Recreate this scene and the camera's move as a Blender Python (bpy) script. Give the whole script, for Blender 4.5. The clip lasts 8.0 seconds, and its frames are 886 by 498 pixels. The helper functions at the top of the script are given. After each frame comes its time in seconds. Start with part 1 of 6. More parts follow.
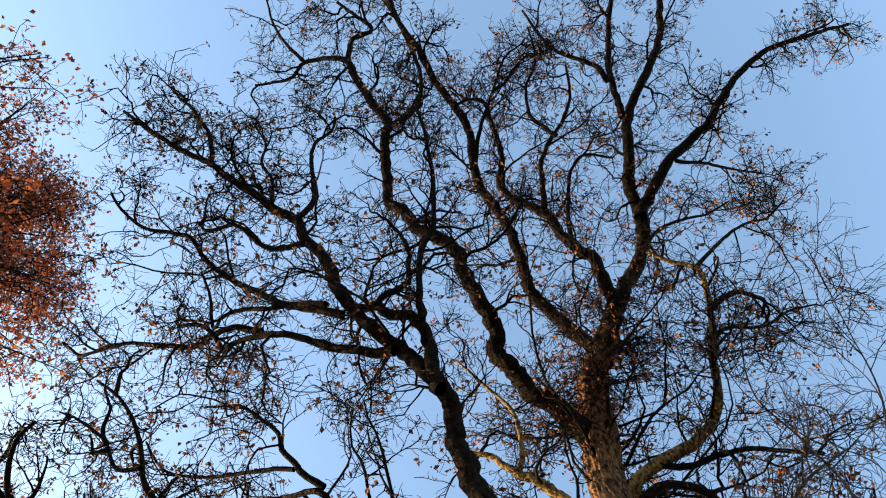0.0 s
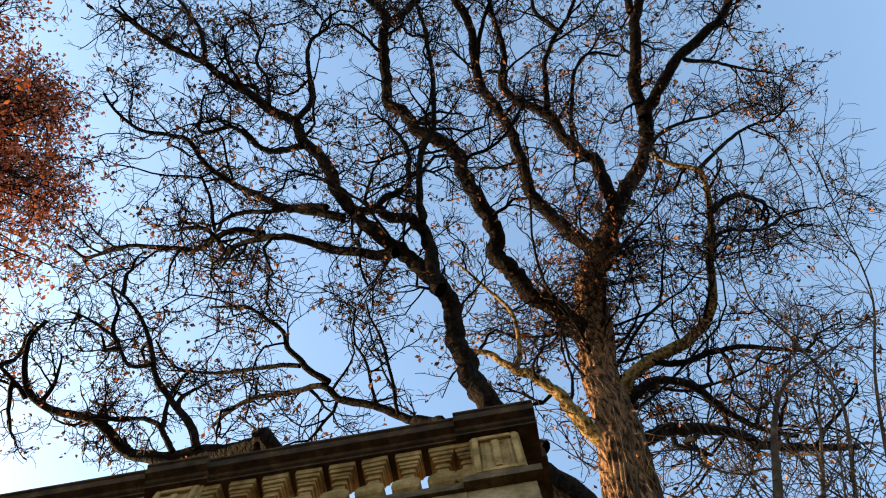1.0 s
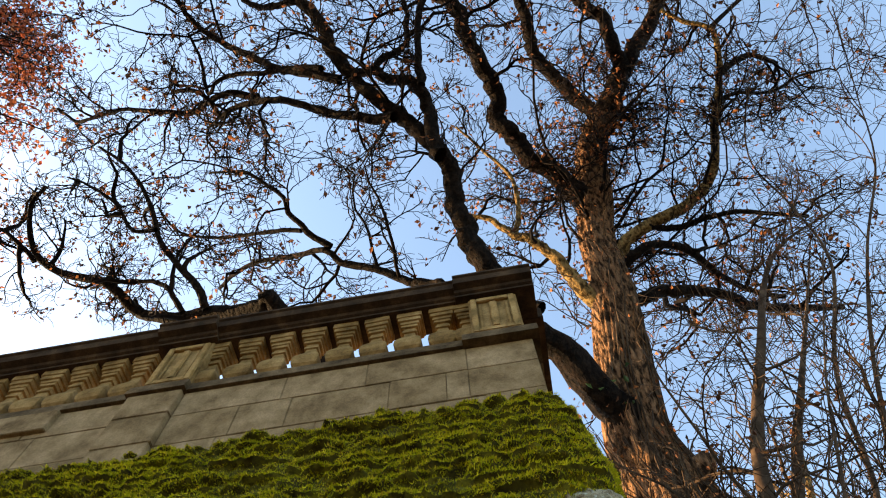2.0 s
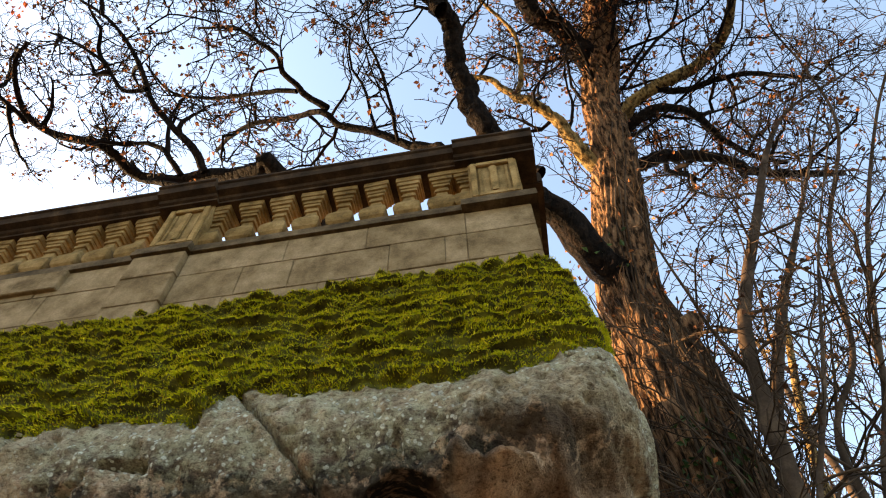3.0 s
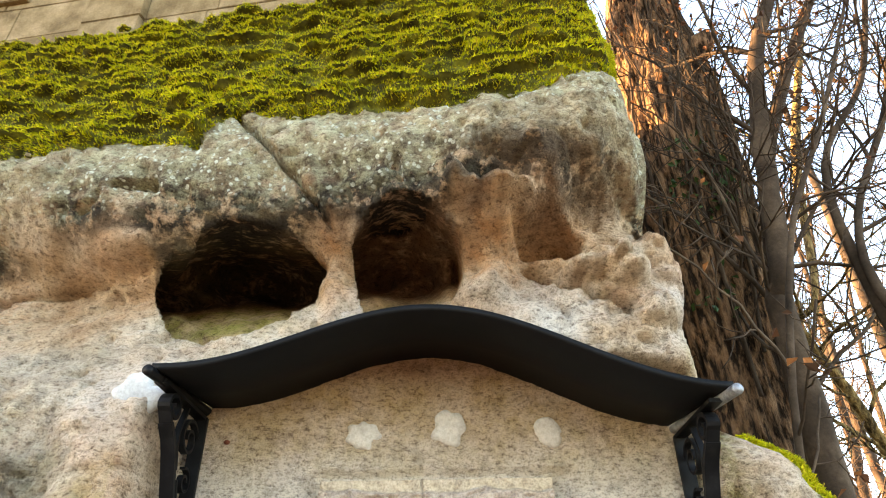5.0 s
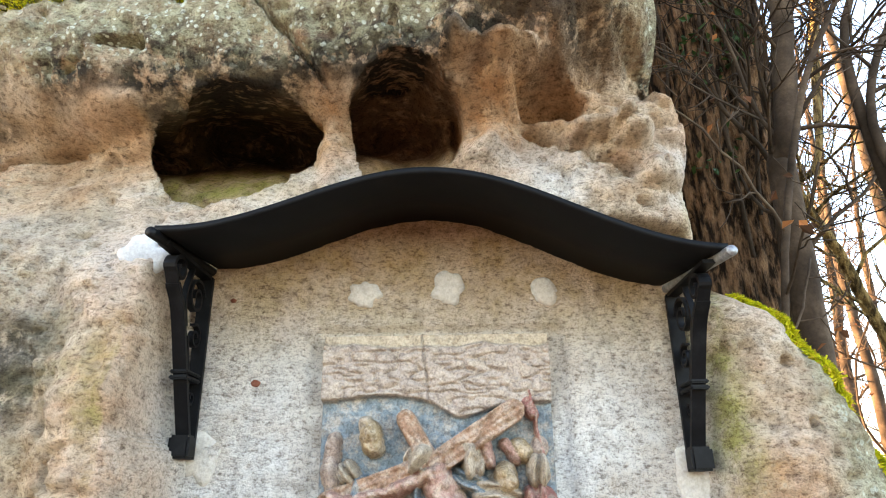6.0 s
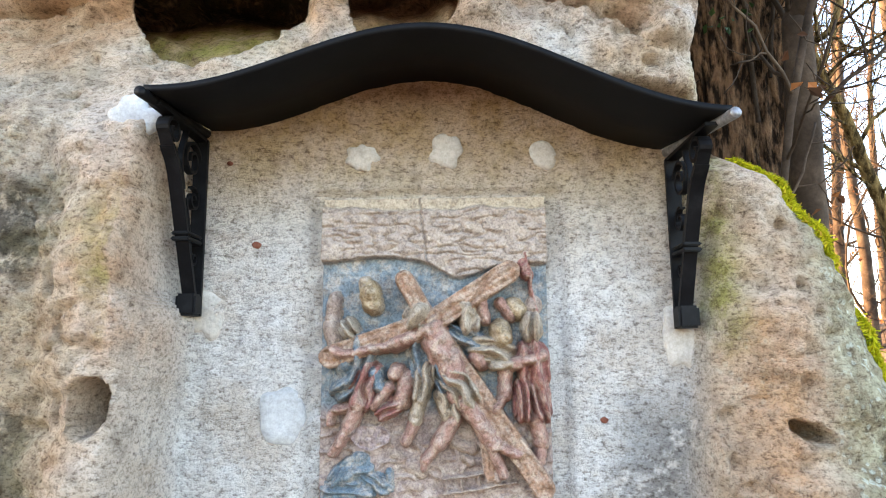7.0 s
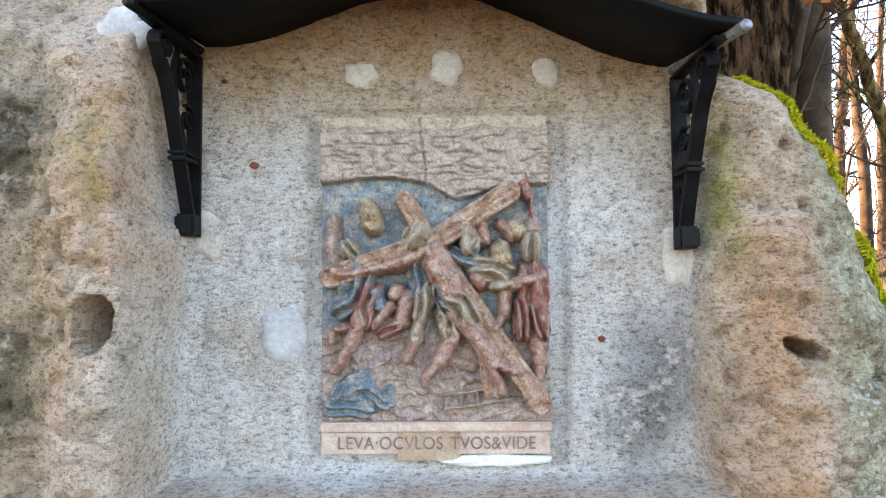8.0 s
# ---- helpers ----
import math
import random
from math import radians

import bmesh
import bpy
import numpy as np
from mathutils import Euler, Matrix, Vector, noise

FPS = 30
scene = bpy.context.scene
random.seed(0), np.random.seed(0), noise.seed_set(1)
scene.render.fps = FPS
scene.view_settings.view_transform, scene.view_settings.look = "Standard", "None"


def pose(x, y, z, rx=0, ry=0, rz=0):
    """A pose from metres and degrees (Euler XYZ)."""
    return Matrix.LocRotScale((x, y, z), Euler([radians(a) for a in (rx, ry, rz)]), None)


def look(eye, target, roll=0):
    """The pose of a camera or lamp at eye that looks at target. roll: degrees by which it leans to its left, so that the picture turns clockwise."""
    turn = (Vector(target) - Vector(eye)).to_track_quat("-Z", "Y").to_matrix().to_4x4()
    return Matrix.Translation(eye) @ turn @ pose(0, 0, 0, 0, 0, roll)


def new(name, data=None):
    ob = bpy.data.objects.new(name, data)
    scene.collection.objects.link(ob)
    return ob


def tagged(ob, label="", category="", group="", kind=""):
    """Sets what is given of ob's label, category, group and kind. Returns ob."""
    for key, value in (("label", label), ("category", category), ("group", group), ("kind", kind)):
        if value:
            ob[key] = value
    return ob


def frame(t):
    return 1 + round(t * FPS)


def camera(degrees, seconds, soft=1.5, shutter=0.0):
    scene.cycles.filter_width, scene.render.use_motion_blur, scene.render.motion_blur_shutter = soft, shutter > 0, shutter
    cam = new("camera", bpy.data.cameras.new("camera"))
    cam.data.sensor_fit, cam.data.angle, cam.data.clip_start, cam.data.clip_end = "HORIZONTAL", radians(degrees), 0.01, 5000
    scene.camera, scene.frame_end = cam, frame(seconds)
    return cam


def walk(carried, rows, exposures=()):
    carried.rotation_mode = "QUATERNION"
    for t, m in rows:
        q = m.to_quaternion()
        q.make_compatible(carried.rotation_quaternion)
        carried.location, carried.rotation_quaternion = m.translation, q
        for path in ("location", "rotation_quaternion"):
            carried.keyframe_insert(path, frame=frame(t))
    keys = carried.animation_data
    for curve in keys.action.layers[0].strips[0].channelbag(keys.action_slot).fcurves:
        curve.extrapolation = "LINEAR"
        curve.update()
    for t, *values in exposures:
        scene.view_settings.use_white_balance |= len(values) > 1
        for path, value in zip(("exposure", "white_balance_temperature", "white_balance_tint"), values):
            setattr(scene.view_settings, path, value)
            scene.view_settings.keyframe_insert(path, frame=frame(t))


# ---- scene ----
cam = camera(68.3, 8.0, soft=1.1)
# seconds, place, pitch, yaw and lean of the hand-held camera
PATH = [
    (0, 0.003, -0.114, 1.557, 88.94, -1.07, -2.08),
    (0.5, 0.008, -0.112, 1.557, 85.89, -0.91, -2.08),
    (1, 0.013, -0.105, 1.557, 80.49, -0.67, -2.20),
    (1.5, 0.015, -0.108, 1.567, 74.59, -0.44, -2.21),
    (1.7, 0.015, -0.107, 1.569, 72.24, -0.33, -2.33),
    (2.8, 0.017, -0.109, 1.590, 59.14, 0.07, -2.15),
    (3, 0.018, -0.109, 1.591, 56.75, 0.19, -2.03),
    (3.5, 0.021, -0.115, 1.593, 50.74, 0.39, -1.86),
    (4, 0.023, -0.116, 1.600, 44.55, 0.59, -1.74),
    (4.5, 0.026, -0.119, 1.607, 38.54, 0.80, -1.62),
    (4.7, 0.025, -0.120, 1.609, 36.10, 0.82, -1.47),
    (5.8, 0.023, -0.110, 1.617, 22.81, 1.10, -1.22),
    (6, 0.024, -0.110, 1.617, 20.43, 1.13, -1.15),
    (6.5, 0.029, -0.109, 1.618, 14.41, 1.24, -1.01),
    (7, 0.030, -0.104, 1.605, 8.81, 1.28, -0.74),
    (7.5, 0.028, -0.095, 1.590, 3.80, 1.28, -0.59),
    (8, 0.022, -0.089, 1.567, 2.86, 1.17, -0.56),
]
walk(cam, [(t, pose(x, y, z, 90 + p) @ pose(0, 0, 0, 0, a, 0) @ pose(0, 0, 0, 0, 0, b)) for t, x, y, z, p, a, b in PATH],
     [(0.0, 1.72, 6800, 3), (1.5, 1.82, 7000, 5), (3.0, 2.2, 7900, 11), (3.5, 2.38, 8000, 11), (4.5, 3.45, 8200, 10), (6.5, 3.5, 7300, 13), (8.0, 3.13, 7000, 14)])
# ---------------------------------------------------------------- light
SUN_AZ, SUN_EL = radians(-73), radians(13)      # from +y towards +x; low autumn sun beyond the terrace
world = bpy.data.worlds.new("sky")
scene.world = world
world.use_nodes = True
wn = world.node_tree.nodes
sky = wn.new("ShaderNodeTexSky")
sky.sky_type, sky.sun_disc = "NISHITA", False
sky.sun_elevation, sky.sun_rotation = radians(22), SUN_AZ
sky.air_density, sky.dust_density, sky.ozone_density = 1.0, 0.75, 1.0
world.node_tree.links.new(sky.outputs["Color"], wn["Background"].inputs["Color"])
wn["Background"].inputs["Strength"].default_value = 0.15
sun = new("sun", bpy.data.lights.new("sun", "SUN"))
sun.data.energy, sun.data.angle, sun.data.color = 5.0, radians(0.6), (1.0, 0.66, 0.36)
toward = Vector((math.sin(SUN_AZ) * math.cos(SUN_EL), math.cos(SUN_AZ) * math.cos(SUN_EL), math.sin(SUN_EL)))
sun.matrix_world = look(toward * 60, (0, 0, 0))


# ---------------------------------------------------------------- materials
def node_mat(name, rough=0.9, metal=0.0):
    m = bpy.data.materials.new(name)
    m.use_nodes = True
    nt = m.node_tree
    b = nt.nodes["Principled BSDF"]
    b.inputs["Roughness"].default_value, b.inputs["Metallic"].default_value = rough, metal
    b.inputs["Specular IOR Level"].default_value = 0.12
    pos = nt.nodes.new("ShaderNodeNewGeometry").outputs["Position"]
    return m, nt, b, pos


def noise_of(nt, vec, scale, detail=6.0, rough=0.6, stretch=None):
    if stretch:
        mp = nt.nodes.new("ShaderNodeMapping")
        mp.inputs["Scale"].default_value = stretch
        nt.links.new(vec, mp.inputs["Vector"])
        vec = mp.outputs["Vector"]
    n = nt.nodes.new("ShaderNodeTexNoise")
    n.inputs["Scale"].default_value, n.inputs["Detail"].default_value, n.inputs["Roughness"].default_value = scale, detail, rough
    nt.links.new(vec, n.inputs["Vector"])
    return n.outputs["Fac"]


def ramp_of(nt, fac, stops):
    r = nt.nodes.new("ShaderNodeValToRGB")
    els = r.color_ramp.elements
    while len(els) < len(stops):
        els.new(0.5)
    for e, (p, c) in zip(els, stops):
        e.position, e.color = p, (*c, 1) if len(c) == 3 else c
    nt.links.new(fac, r.inputs["Fac"])
    return r.outputs["Color"]


def mix_of(nt, fac, a, b, mode="MIX"):
    n = nt.nodes.new("ShaderNodeMix")
    n.data_type, n.blend_type = "RGBA", mode
    for sock, v in ((n.inputs[0], fac), (n.inputs[6], a), (n.inputs[7], b)):
        if hasattr(v, "is_output"):
            nt.links.new(v, sock)
        else:
            sock.default_value = v if isinstance(v, float) else (*v, 1)
    return n.outputs[2]


def math_of(nt, op, a, b=0.0):
    n = nt.nodes.new("ShaderNodeMath")
    n.operation, n.use_clamp = op, op != "SUBTRACT"
    for sock, v in zip(n.inputs, (a, b)):
        if hasattr(v, "is_output"):
            nt.links.new(v, sock)
        else:
            sock.default_value = v
    return n.outputs[0]


def bump_of(nt, bsdf, fac, strength, dist):
    n = nt.nodes.new("ShaderNodeBump")
    n.inputs["Strength"].default_value, n.inputs["Distance"].default_value = strength, dist
    nt.links.new(fac, n.inputs["Height"])
    nt.links.new(n.outputs["Normal"], bsdf.inputs["Normal"])


def grit_mat(name, dark, mid, light, big=1.5, fine=60.0, rough=0.92, bump=0.5, dist=0.01, stretch=None, vary=0.0, metal=0.0):
    """Weathered matter: two scales of colour, fine relief, and a tone of its own for each piece."""
    m, nt, b, pos = node_mat(name, rough, metal)
    col = ramp_of(nt, noise_of(nt, pos, big, 8, 0.65, stretch), [(0.3, dark), (0.5, mid), (0.7, light)])
    fin = noise_of(nt, pos, fine, 5, 0.7, stretch)
    col = mix_of(nt, 0.55, col, ramp_of(nt, fin, [(0.3, (0.45, 0.45, 0.45)), (0.6, (1.0, 1.0, 1.0))]), "MULTIPLY")
    if vary:
        oi = nt.nodes.new("ShaderNodeObjectInfo").outputs["Random"]
        lo, hi = 1 - vary, 1.0
        col = mix_of(nt, 1.0, col, ramp_of(nt, oi, [(0.0, (lo, lo * 0.97, lo * 0.9)), (1.0, (hi, hi, hi))]), "MULTIPLY")
    nt.links.new(col, b.inputs["Base Color"])
    bump_of(nt, b, fin, bump, dist)
    return m


def rock_mat():
    m, nt, b, pos = node_mat("weathered_sandstone", 0.95)
    at = nt.nodes.new("ShaderNodeAttribute")
    at.attribute_name = "stain_and_shade"
    sp = nt.nodes.new("ShaderNodeSeparateColor")
    nt.links.new(at.outputs["Color"], sp.inputs["Color"])
    lichen, dark, dressed = sp.outputs
    at2 = nt.nodes.new("ShaderNodeAttribute")
    at2.attribute_name = "tint"
    sp2 = nt.nodes.new("ShaderNodeSeparateColor")
    nt.links.new(at2.outputs["Color"], sp2.inputs["Color"])
    rust, green, grey = sp2.outputs
    base = ramp_of(nt, noise_of(nt, pos, 2.6, 9, 0.62), [(0.3, (0.44, 0.28, 0.17)), (0.45, (0.62, 0.46, 0.32)), (0.56, (0.70, 0.56, 0.43)), (0.68, (0.76, 0.66, 0.55))])
    layer = noise_of(nt, pos, 3.0, 6, 0.6, (0.6, 0.6, 4.0))
    base = mix_of(nt, ramp_of(nt, layer, [(0.5, (0, 0, 0)), (0.68, (0.7, 0.7, 0.7))]), base, (0.58, 0.36, 0.24))
    nz = noise_of(nt, pos, 7.0, 8, 0.7)
    fine = noise_of(nt, pos, 55.0, 6, 0.75, (0.75, 0.75, 1.5))
    speck = noise_of(nt, pos, 26.0, 4, 0.6)
    # dressed niche: paler, greyer, tooled
    pale = ramp_of(nt, noise_of(nt, pos, 3.5, 8, 0.7), [(0.32, (0.66, 0.56, 0.47)), (0.5, (0.80, 0.745, 0.69)), (0.66, (0.86, 0.83, 0.80))])
    col = mix_of(nt, dressed, base, pale)
    col = mix_of(nt, math_of(nt, "MULTIPLY", rust, ramp_of(nt, nz, [(0.35, (0.3, 0.3, 0.3)), (0.6, (1, 1, 1))])), col, (0.62, 0.35, 0.19))
    gm = math_of(nt, "MULTIPLY", grey, ramp_of(nt, nz, [(0.3, (0.5, 0.5, 0.5)), (0.48, (1, 1, 1))]))
    col = mix_of(nt, gm, col, ramp_of(nt, noise_of(nt, pos, 12.0, 8, 0.75), [(0.38, (0.15, 0.115, 0.065)), (0.5, (0.36, 0.30, 0.19)), (0.6, (0.54, 0.48, 0.33))]))
    col = mix_of(nt, math_of(nt, "MULTIPLY", green, ramp_of(nt, nz, [(0.4, (0.15, 0.15, 0.15)), (0.6, (1, 1, 1))])), col, (0.33, 0.31, 0.08))
    # dark channel: black growth on the stone, and shade painted into the hollows
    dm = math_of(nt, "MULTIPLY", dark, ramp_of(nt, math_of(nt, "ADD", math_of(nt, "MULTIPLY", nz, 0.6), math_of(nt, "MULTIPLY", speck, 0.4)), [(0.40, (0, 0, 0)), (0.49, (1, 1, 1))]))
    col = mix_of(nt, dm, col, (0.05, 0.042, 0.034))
    crust = ramp_of(nt, noise_of(nt, pos, 16.0, 9, 0.75), [(0.44, (0, 0, 0)), (0.56, (0.65, 0.65, 0.65))])
    col = mix_of(nt, math_of(nt, "MULTIPLY", lichen, crust), col, (0.56, 0.55, 0.37))
    # lichen crusts: small pale rosettes
    vo = nt.nodes.new("ShaderNodeTexVoronoi")
    vo.inputs["Scale"].default_value = 34.0
    nt.links.new(pos, vo.inputs["Vector"])
    spots = ramp_of(nt, math_of(nt, "ADD", vo.outputs["Distance"], math_of(nt, "SUBTRACT", 0.75, noise_of(nt, pos, 9.0, 5, 0.7))), [(0.44, (1, 1, 1)), (0.56, (0, 0, 0))])
    col = mix_of(nt, math_of(nt, "MULTIPLY", lichen, spots), col, (0.72, 0.74, 0.62))
    grain = noise_of(nt, pos, 130.0, 3, 0.7)
    col = mix_of(nt, math_of(nt, "SUBTRACT", 0.65, math_of(nt, "MULTIPLY", dressed, 0.25)), col, ramp_of(nt, noise_of(nt, pos, 15.0, 7, 0.7), [(0.36, (0.45, 0.42, 0.4)), (0.5, (0.95, 0.95, 0.95)), (0.62, (1, 1, 1))]), "MULTIPLY")
    # low spots of the bump are darkened too: pit shade put into the colour
    col = mix_of(nt, 0.85, col, ramp_of(nt, fine, [(0.37, (0.30, 0.26, 0.24)), (0.47, (0.86, 0.85, 0.84)), (0.57, (1, 1, 1))]), "MULTIPLY")
    col = mix_of(nt, 0.6, col, ramp_of(nt, grain, [(0.37, (0.4, 0.37, 0.35)), (0.48, (1, 1, 1))]), "MULTIPLY")
    nt.links.new(col, b.inputs["Base Color"])
    bump_of(nt, b, math_of(nt, "ADD", math_of(nt, "MULTIPLY", fine, 0.6), math_of(nt, "MULTIPLY", grain, 0.4)), 1.0, 0.035)
    return m


def bark_mat(name, dark, light):
    m, nt, b, pos = node_mat(name, 0.95)
    ridge = noise_of(nt, pos, 9.0, 5, 0.6, (2.2, 2.2, 0.5))
    col = ramp_of(nt, ridge, [(0.42, dark), (0.58, light)])
    fin = noise_of(nt, pos, 40.0, 4, 0.7)
    col = mix_of(nt, 0.5, col, ramp_of(nt, fin, [(0.3, (0.4, 0.4, 0.4)), (0.6, (1, 1, 1))]), "MULTIPLY")
    nt.links.new(col, b.inputs["Base Color"])
    bump_of(nt, b, ridge, 1.0, 0.09)
    return m


def leaf_mat(name, stops, rough=0.7, through_light=0.25):
    m, nt, b, pos = node_mat(name, rough)
    isl = nt.nodes.new("ShaderNodeNewGeometry").outputs["Random Per Island"]
    nt.links.new(ramp_of(nt, isl, stops), b.inputs["Base Color"])
    if through_light:
        tr = nt.nodes.new("ShaderNodeBsdfTranslucent")
        nt.links.new(ramp_of(nt, isl, stops), tr.inputs["Color"])
        mx = nt.nodes.new("ShaderNodeMixShader")
        mx.inputs[0].default_value = through_light
        nt.links.new(b.outputs[0], mx.inputs[1])
        nt.links.new(tr.outputs[0], mx.inputs[2])
        nt.links.new(mx.outputs[0], nt.nodes["Material Output"].inputs["Surface"])
    return m


def paint_mat(name):
    """Old polychrome on carved stone: the colour attribute, rubbed through to bare stone."""
    m, nt, b, pos = node_mat(name, 0.8)
    at = nt.nodes.new("ShaderNodeAttribute")
    at.attribute_name = "paint"
    worn = ramp_of(nt, noise_of(nt, pos, 22.0, 8, 0.75), [(0.46, (0, 0, 0)), (0.62, (0.6, 0.6, 0.6))])
    fin = noise_of(nt, pos, 120.0, 4, 0.7)
    col = mix_of(nt, worn, at.outputs["Color"], (0.58, 0.47, 0.37))
    col = mix_of(nt, 0.5, col, ramp_of(nt, fin, [(0.36, (0.4, 0.37, 0.35)), (0.56, (1, 1, 1))]), "MULTIPLY")
    col = mix_of(nt, 0.5, col, ramp_of(nt, noise_of(nt, pos, 30.0, 6, 0.7), [(0.38, (0.35, 0.32, 0.3)), (0.55, (1, 1, 1))]), "MULTIPLY")
    nt.links.new(col, b.inputs["Base Color"])
    bump_of(nt, b, fin, 0.9, 0.006)
    return m


M_ROCK = rock_mat()
M_ASHLAR = grit_mat("grey_brown_ashlar", (0.125, 0.085, 0.042), (0.27, 0.195, 0.11), (0.40, 0.30, 0.185), 4.5, 70.0, vary=0.25)
M_MORTAR = grit_mat("lime_mortar", (0.2, 0.15, 0.09), (0.3, 0.23, 0.15), (0.4, 0.31, 0.21), 5.0, 90.0)
M_BALU = grit_mat("ochre_sandstone", (0.10, 0.065, 0.025), (0.26, 0.17, 0.07), (0.40, 0.28, 0.13), 6.0, 60.0, vary=0.2)
M_COPING = grit_mat("sooty_sandstone", (0.018, 0.013, 0.010), (0.045, 0.03, 0.02), (0.10, 0.065, 0.038), 5.0, 60.0)
M_STRING = grit_mat("dark_weathered_string_course", (0.04, 0.028, 0.016), (0.10, 0.072, 0.042), (0.19, 0.14, 0.085), 6.0, 60.0)
M_PANEL = grit_mat("ochre_panel_stone", (0.13, 0.09, 0.035), (0.31, 0.20, 0.08), (0.42, 0.29, 0.13), 7.0, 70.0)
M_IRON = grit_mat("black_painted_iron", (0.003, 0.003, 0.0035), (0.005, 0.005, 0.006), (0.012, 0.012, 0.013), 12.0, 120.0, rough=0.5, bump=0.15, dist=0.002)
M_SHEET = grit_mat("black_sheet_metal", (0.003, 0.003, 0.0035), (0.0045, 0.0045, 0.005), (0.007, 0.007, 0.008), 4.0, 50.0, rough=0.62, bump=0.05, dist=0.002)
M_PIPE = grit_mat("galvanised_tube", (0.12, 0.12, 0.12), (0.25, 0.25, 0.26), (0.4, 0.4, 0.41), 15.0, 120.0, rough=0.45, bump=0.1, dist=0.001, metal=0.6)
M_MORTAR_W = grit_mat("pale_lime_repair", (0.42, 0.37, 0.32), (0.50, 0.45, 0.395), (0.56, 0.51, 0.45), 9.0, 80.0)
# limb bark near black: the backlit silhouette is put into its colour
M_BARK = bark_mat("backlit_oak_bark", (0.003, 0.002, 0.0015), (0.017, 0.011, 0.008))
# lighter copy for the trunk, its sun glow put into the colour
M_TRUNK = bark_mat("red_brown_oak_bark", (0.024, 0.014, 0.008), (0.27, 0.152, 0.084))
# ochre bark colour stands for low sunlight on single limbs
M_SUNLIT = bark_mat("ochre_sunlit_bark", (0.05, 0.032, 0.012), (0.30, 0.20, 0.08))
# twigs darkened like the limbs, as silhouettes against the sky
M_TWIG = grit_mat("backlit_twig_bark", (0.003, 0.002, 0.002), (0.006, 0.004, 0.0035), (0.014, 0.009, 0.007), 2.0, 30.0, bump=0.3)
M_SMOOTH = grit_mat("grey_smooth_bark", (0.022, 0.015, 0.010), (0.06, 0.04, 0.027), (0.13, 0.088, 0.058), 3.0, 40.0, bump=0.3)
M_OAKLEAF = leaf_mat("withered_oak_leaves", [(0.0, (0.05, 0.025, 0.014)), (0.55, (0.11, 0.045, 0.022)), (0.8, (0.26, 0.1, 0.035)), (1.0, (0.45, 0.17, 0.06))])
M_RUSSET = leaf_mat("russet_leaves", [(0.0, (0.12, 0.035, 0.018)), (0.6, (0.30, 0.075, 0.032)), (1.0, (0.42, 0.14, 0.05))], 0.7, 0.35)
M_IVY = leaf_mat("ivy_green", [(0.0, (0.02, 0.045, 0.012)), (1.0, (0.06, 0.1, 0.03))], 0.45, 0.1)
M_MOSS = leaf_mat("moss_green", [(0.0, (0.18, 0.20, 0.008)), (0.5, (0.43, 0.43, 0.012)), (0.86, (0.66, 0.56, 0.025)), (1.0, (0.36, 0.20, 0.03))], 0.8, 0.35)
# bed darker than the shoots: shade of the gaps put into its colour
M_MOSSBED = grit_mat("shaded_moss_bed", (0.015, 0.012, 0.003), (0.055, 0.05, 0.006), (0.16, 0.145, 0.012), 9.0, 80.0)
M_GROUND = grit_mat("leaf_littered_ground", (0.06, 0.04, 0.025), (0.12, 0.08, 0.05), (0.2, 0.13, 0.08), 2.0, 25.0, bump=0.8, dist=0.04)
M_PAINT = paint_mat("worn_polychrome_stone")
M_BAND = grit_mat("reddish_carved_stone", (0.34, 0.22, 0.17), (0.50, 0.36, 0.29), (0.60, 0.47, 0.39), 8.0, 90.0)
M_OCHRESTONE = grit_mat("ochre_brown_stone", (0.24, 0.16, 0.10), (0.38, 0.27, 0.185), (0.46, 0.34, 0.24), 9.0, 90.0)
M_CHIP = grit_mat("red_brown_chip", (0.10, 0.03, 0.02), (0.2, 0.07, 0.045), (0.28, 0.12, 0.08), 30.0, 150.0)
M_MORTAR_G = grit_mat("grey_lime_filling", (0.36, 0.35, 0.34), (0.44, 0.43, 0.42), (0.5, 0.49, 0.48), 8.0, 80.0, bump=0.2)
M_WHITE = grit_mat("white_plaster", (0.52, 0.49, 0.45), (0.66, 0.63, 0.59), (0.72, 0.70, 0.66), 8.0, 80.0, bump=0.2)
M_LETTER = grit_mat("darkened_letter_cuts", (0.14, 0.095, 0.075), (0.22, 0.15, 0.12), (0.30, 0.21, 0.165), 20.0, 150.0)


# ---------------------------------------------------------------- mesh helpers
def link(name, data, material, parent=None, label=""):
    ob = new(name, data)
    data.materials.append(material) if not data.materials else None
    if parent:
        ob.parent = parent
    return tagged(ob, label)


def part(name, bm, material, parent=None, label="", smooth=False):
    me = bpy.data.meshes.new(name)
    bm.to_mesh(me)
    bm.free()
    if smooth:
        me.polygons.foreach_set("use_smooth", [True] * len(me.polygons))
    return link(name, me, material, parent, label)


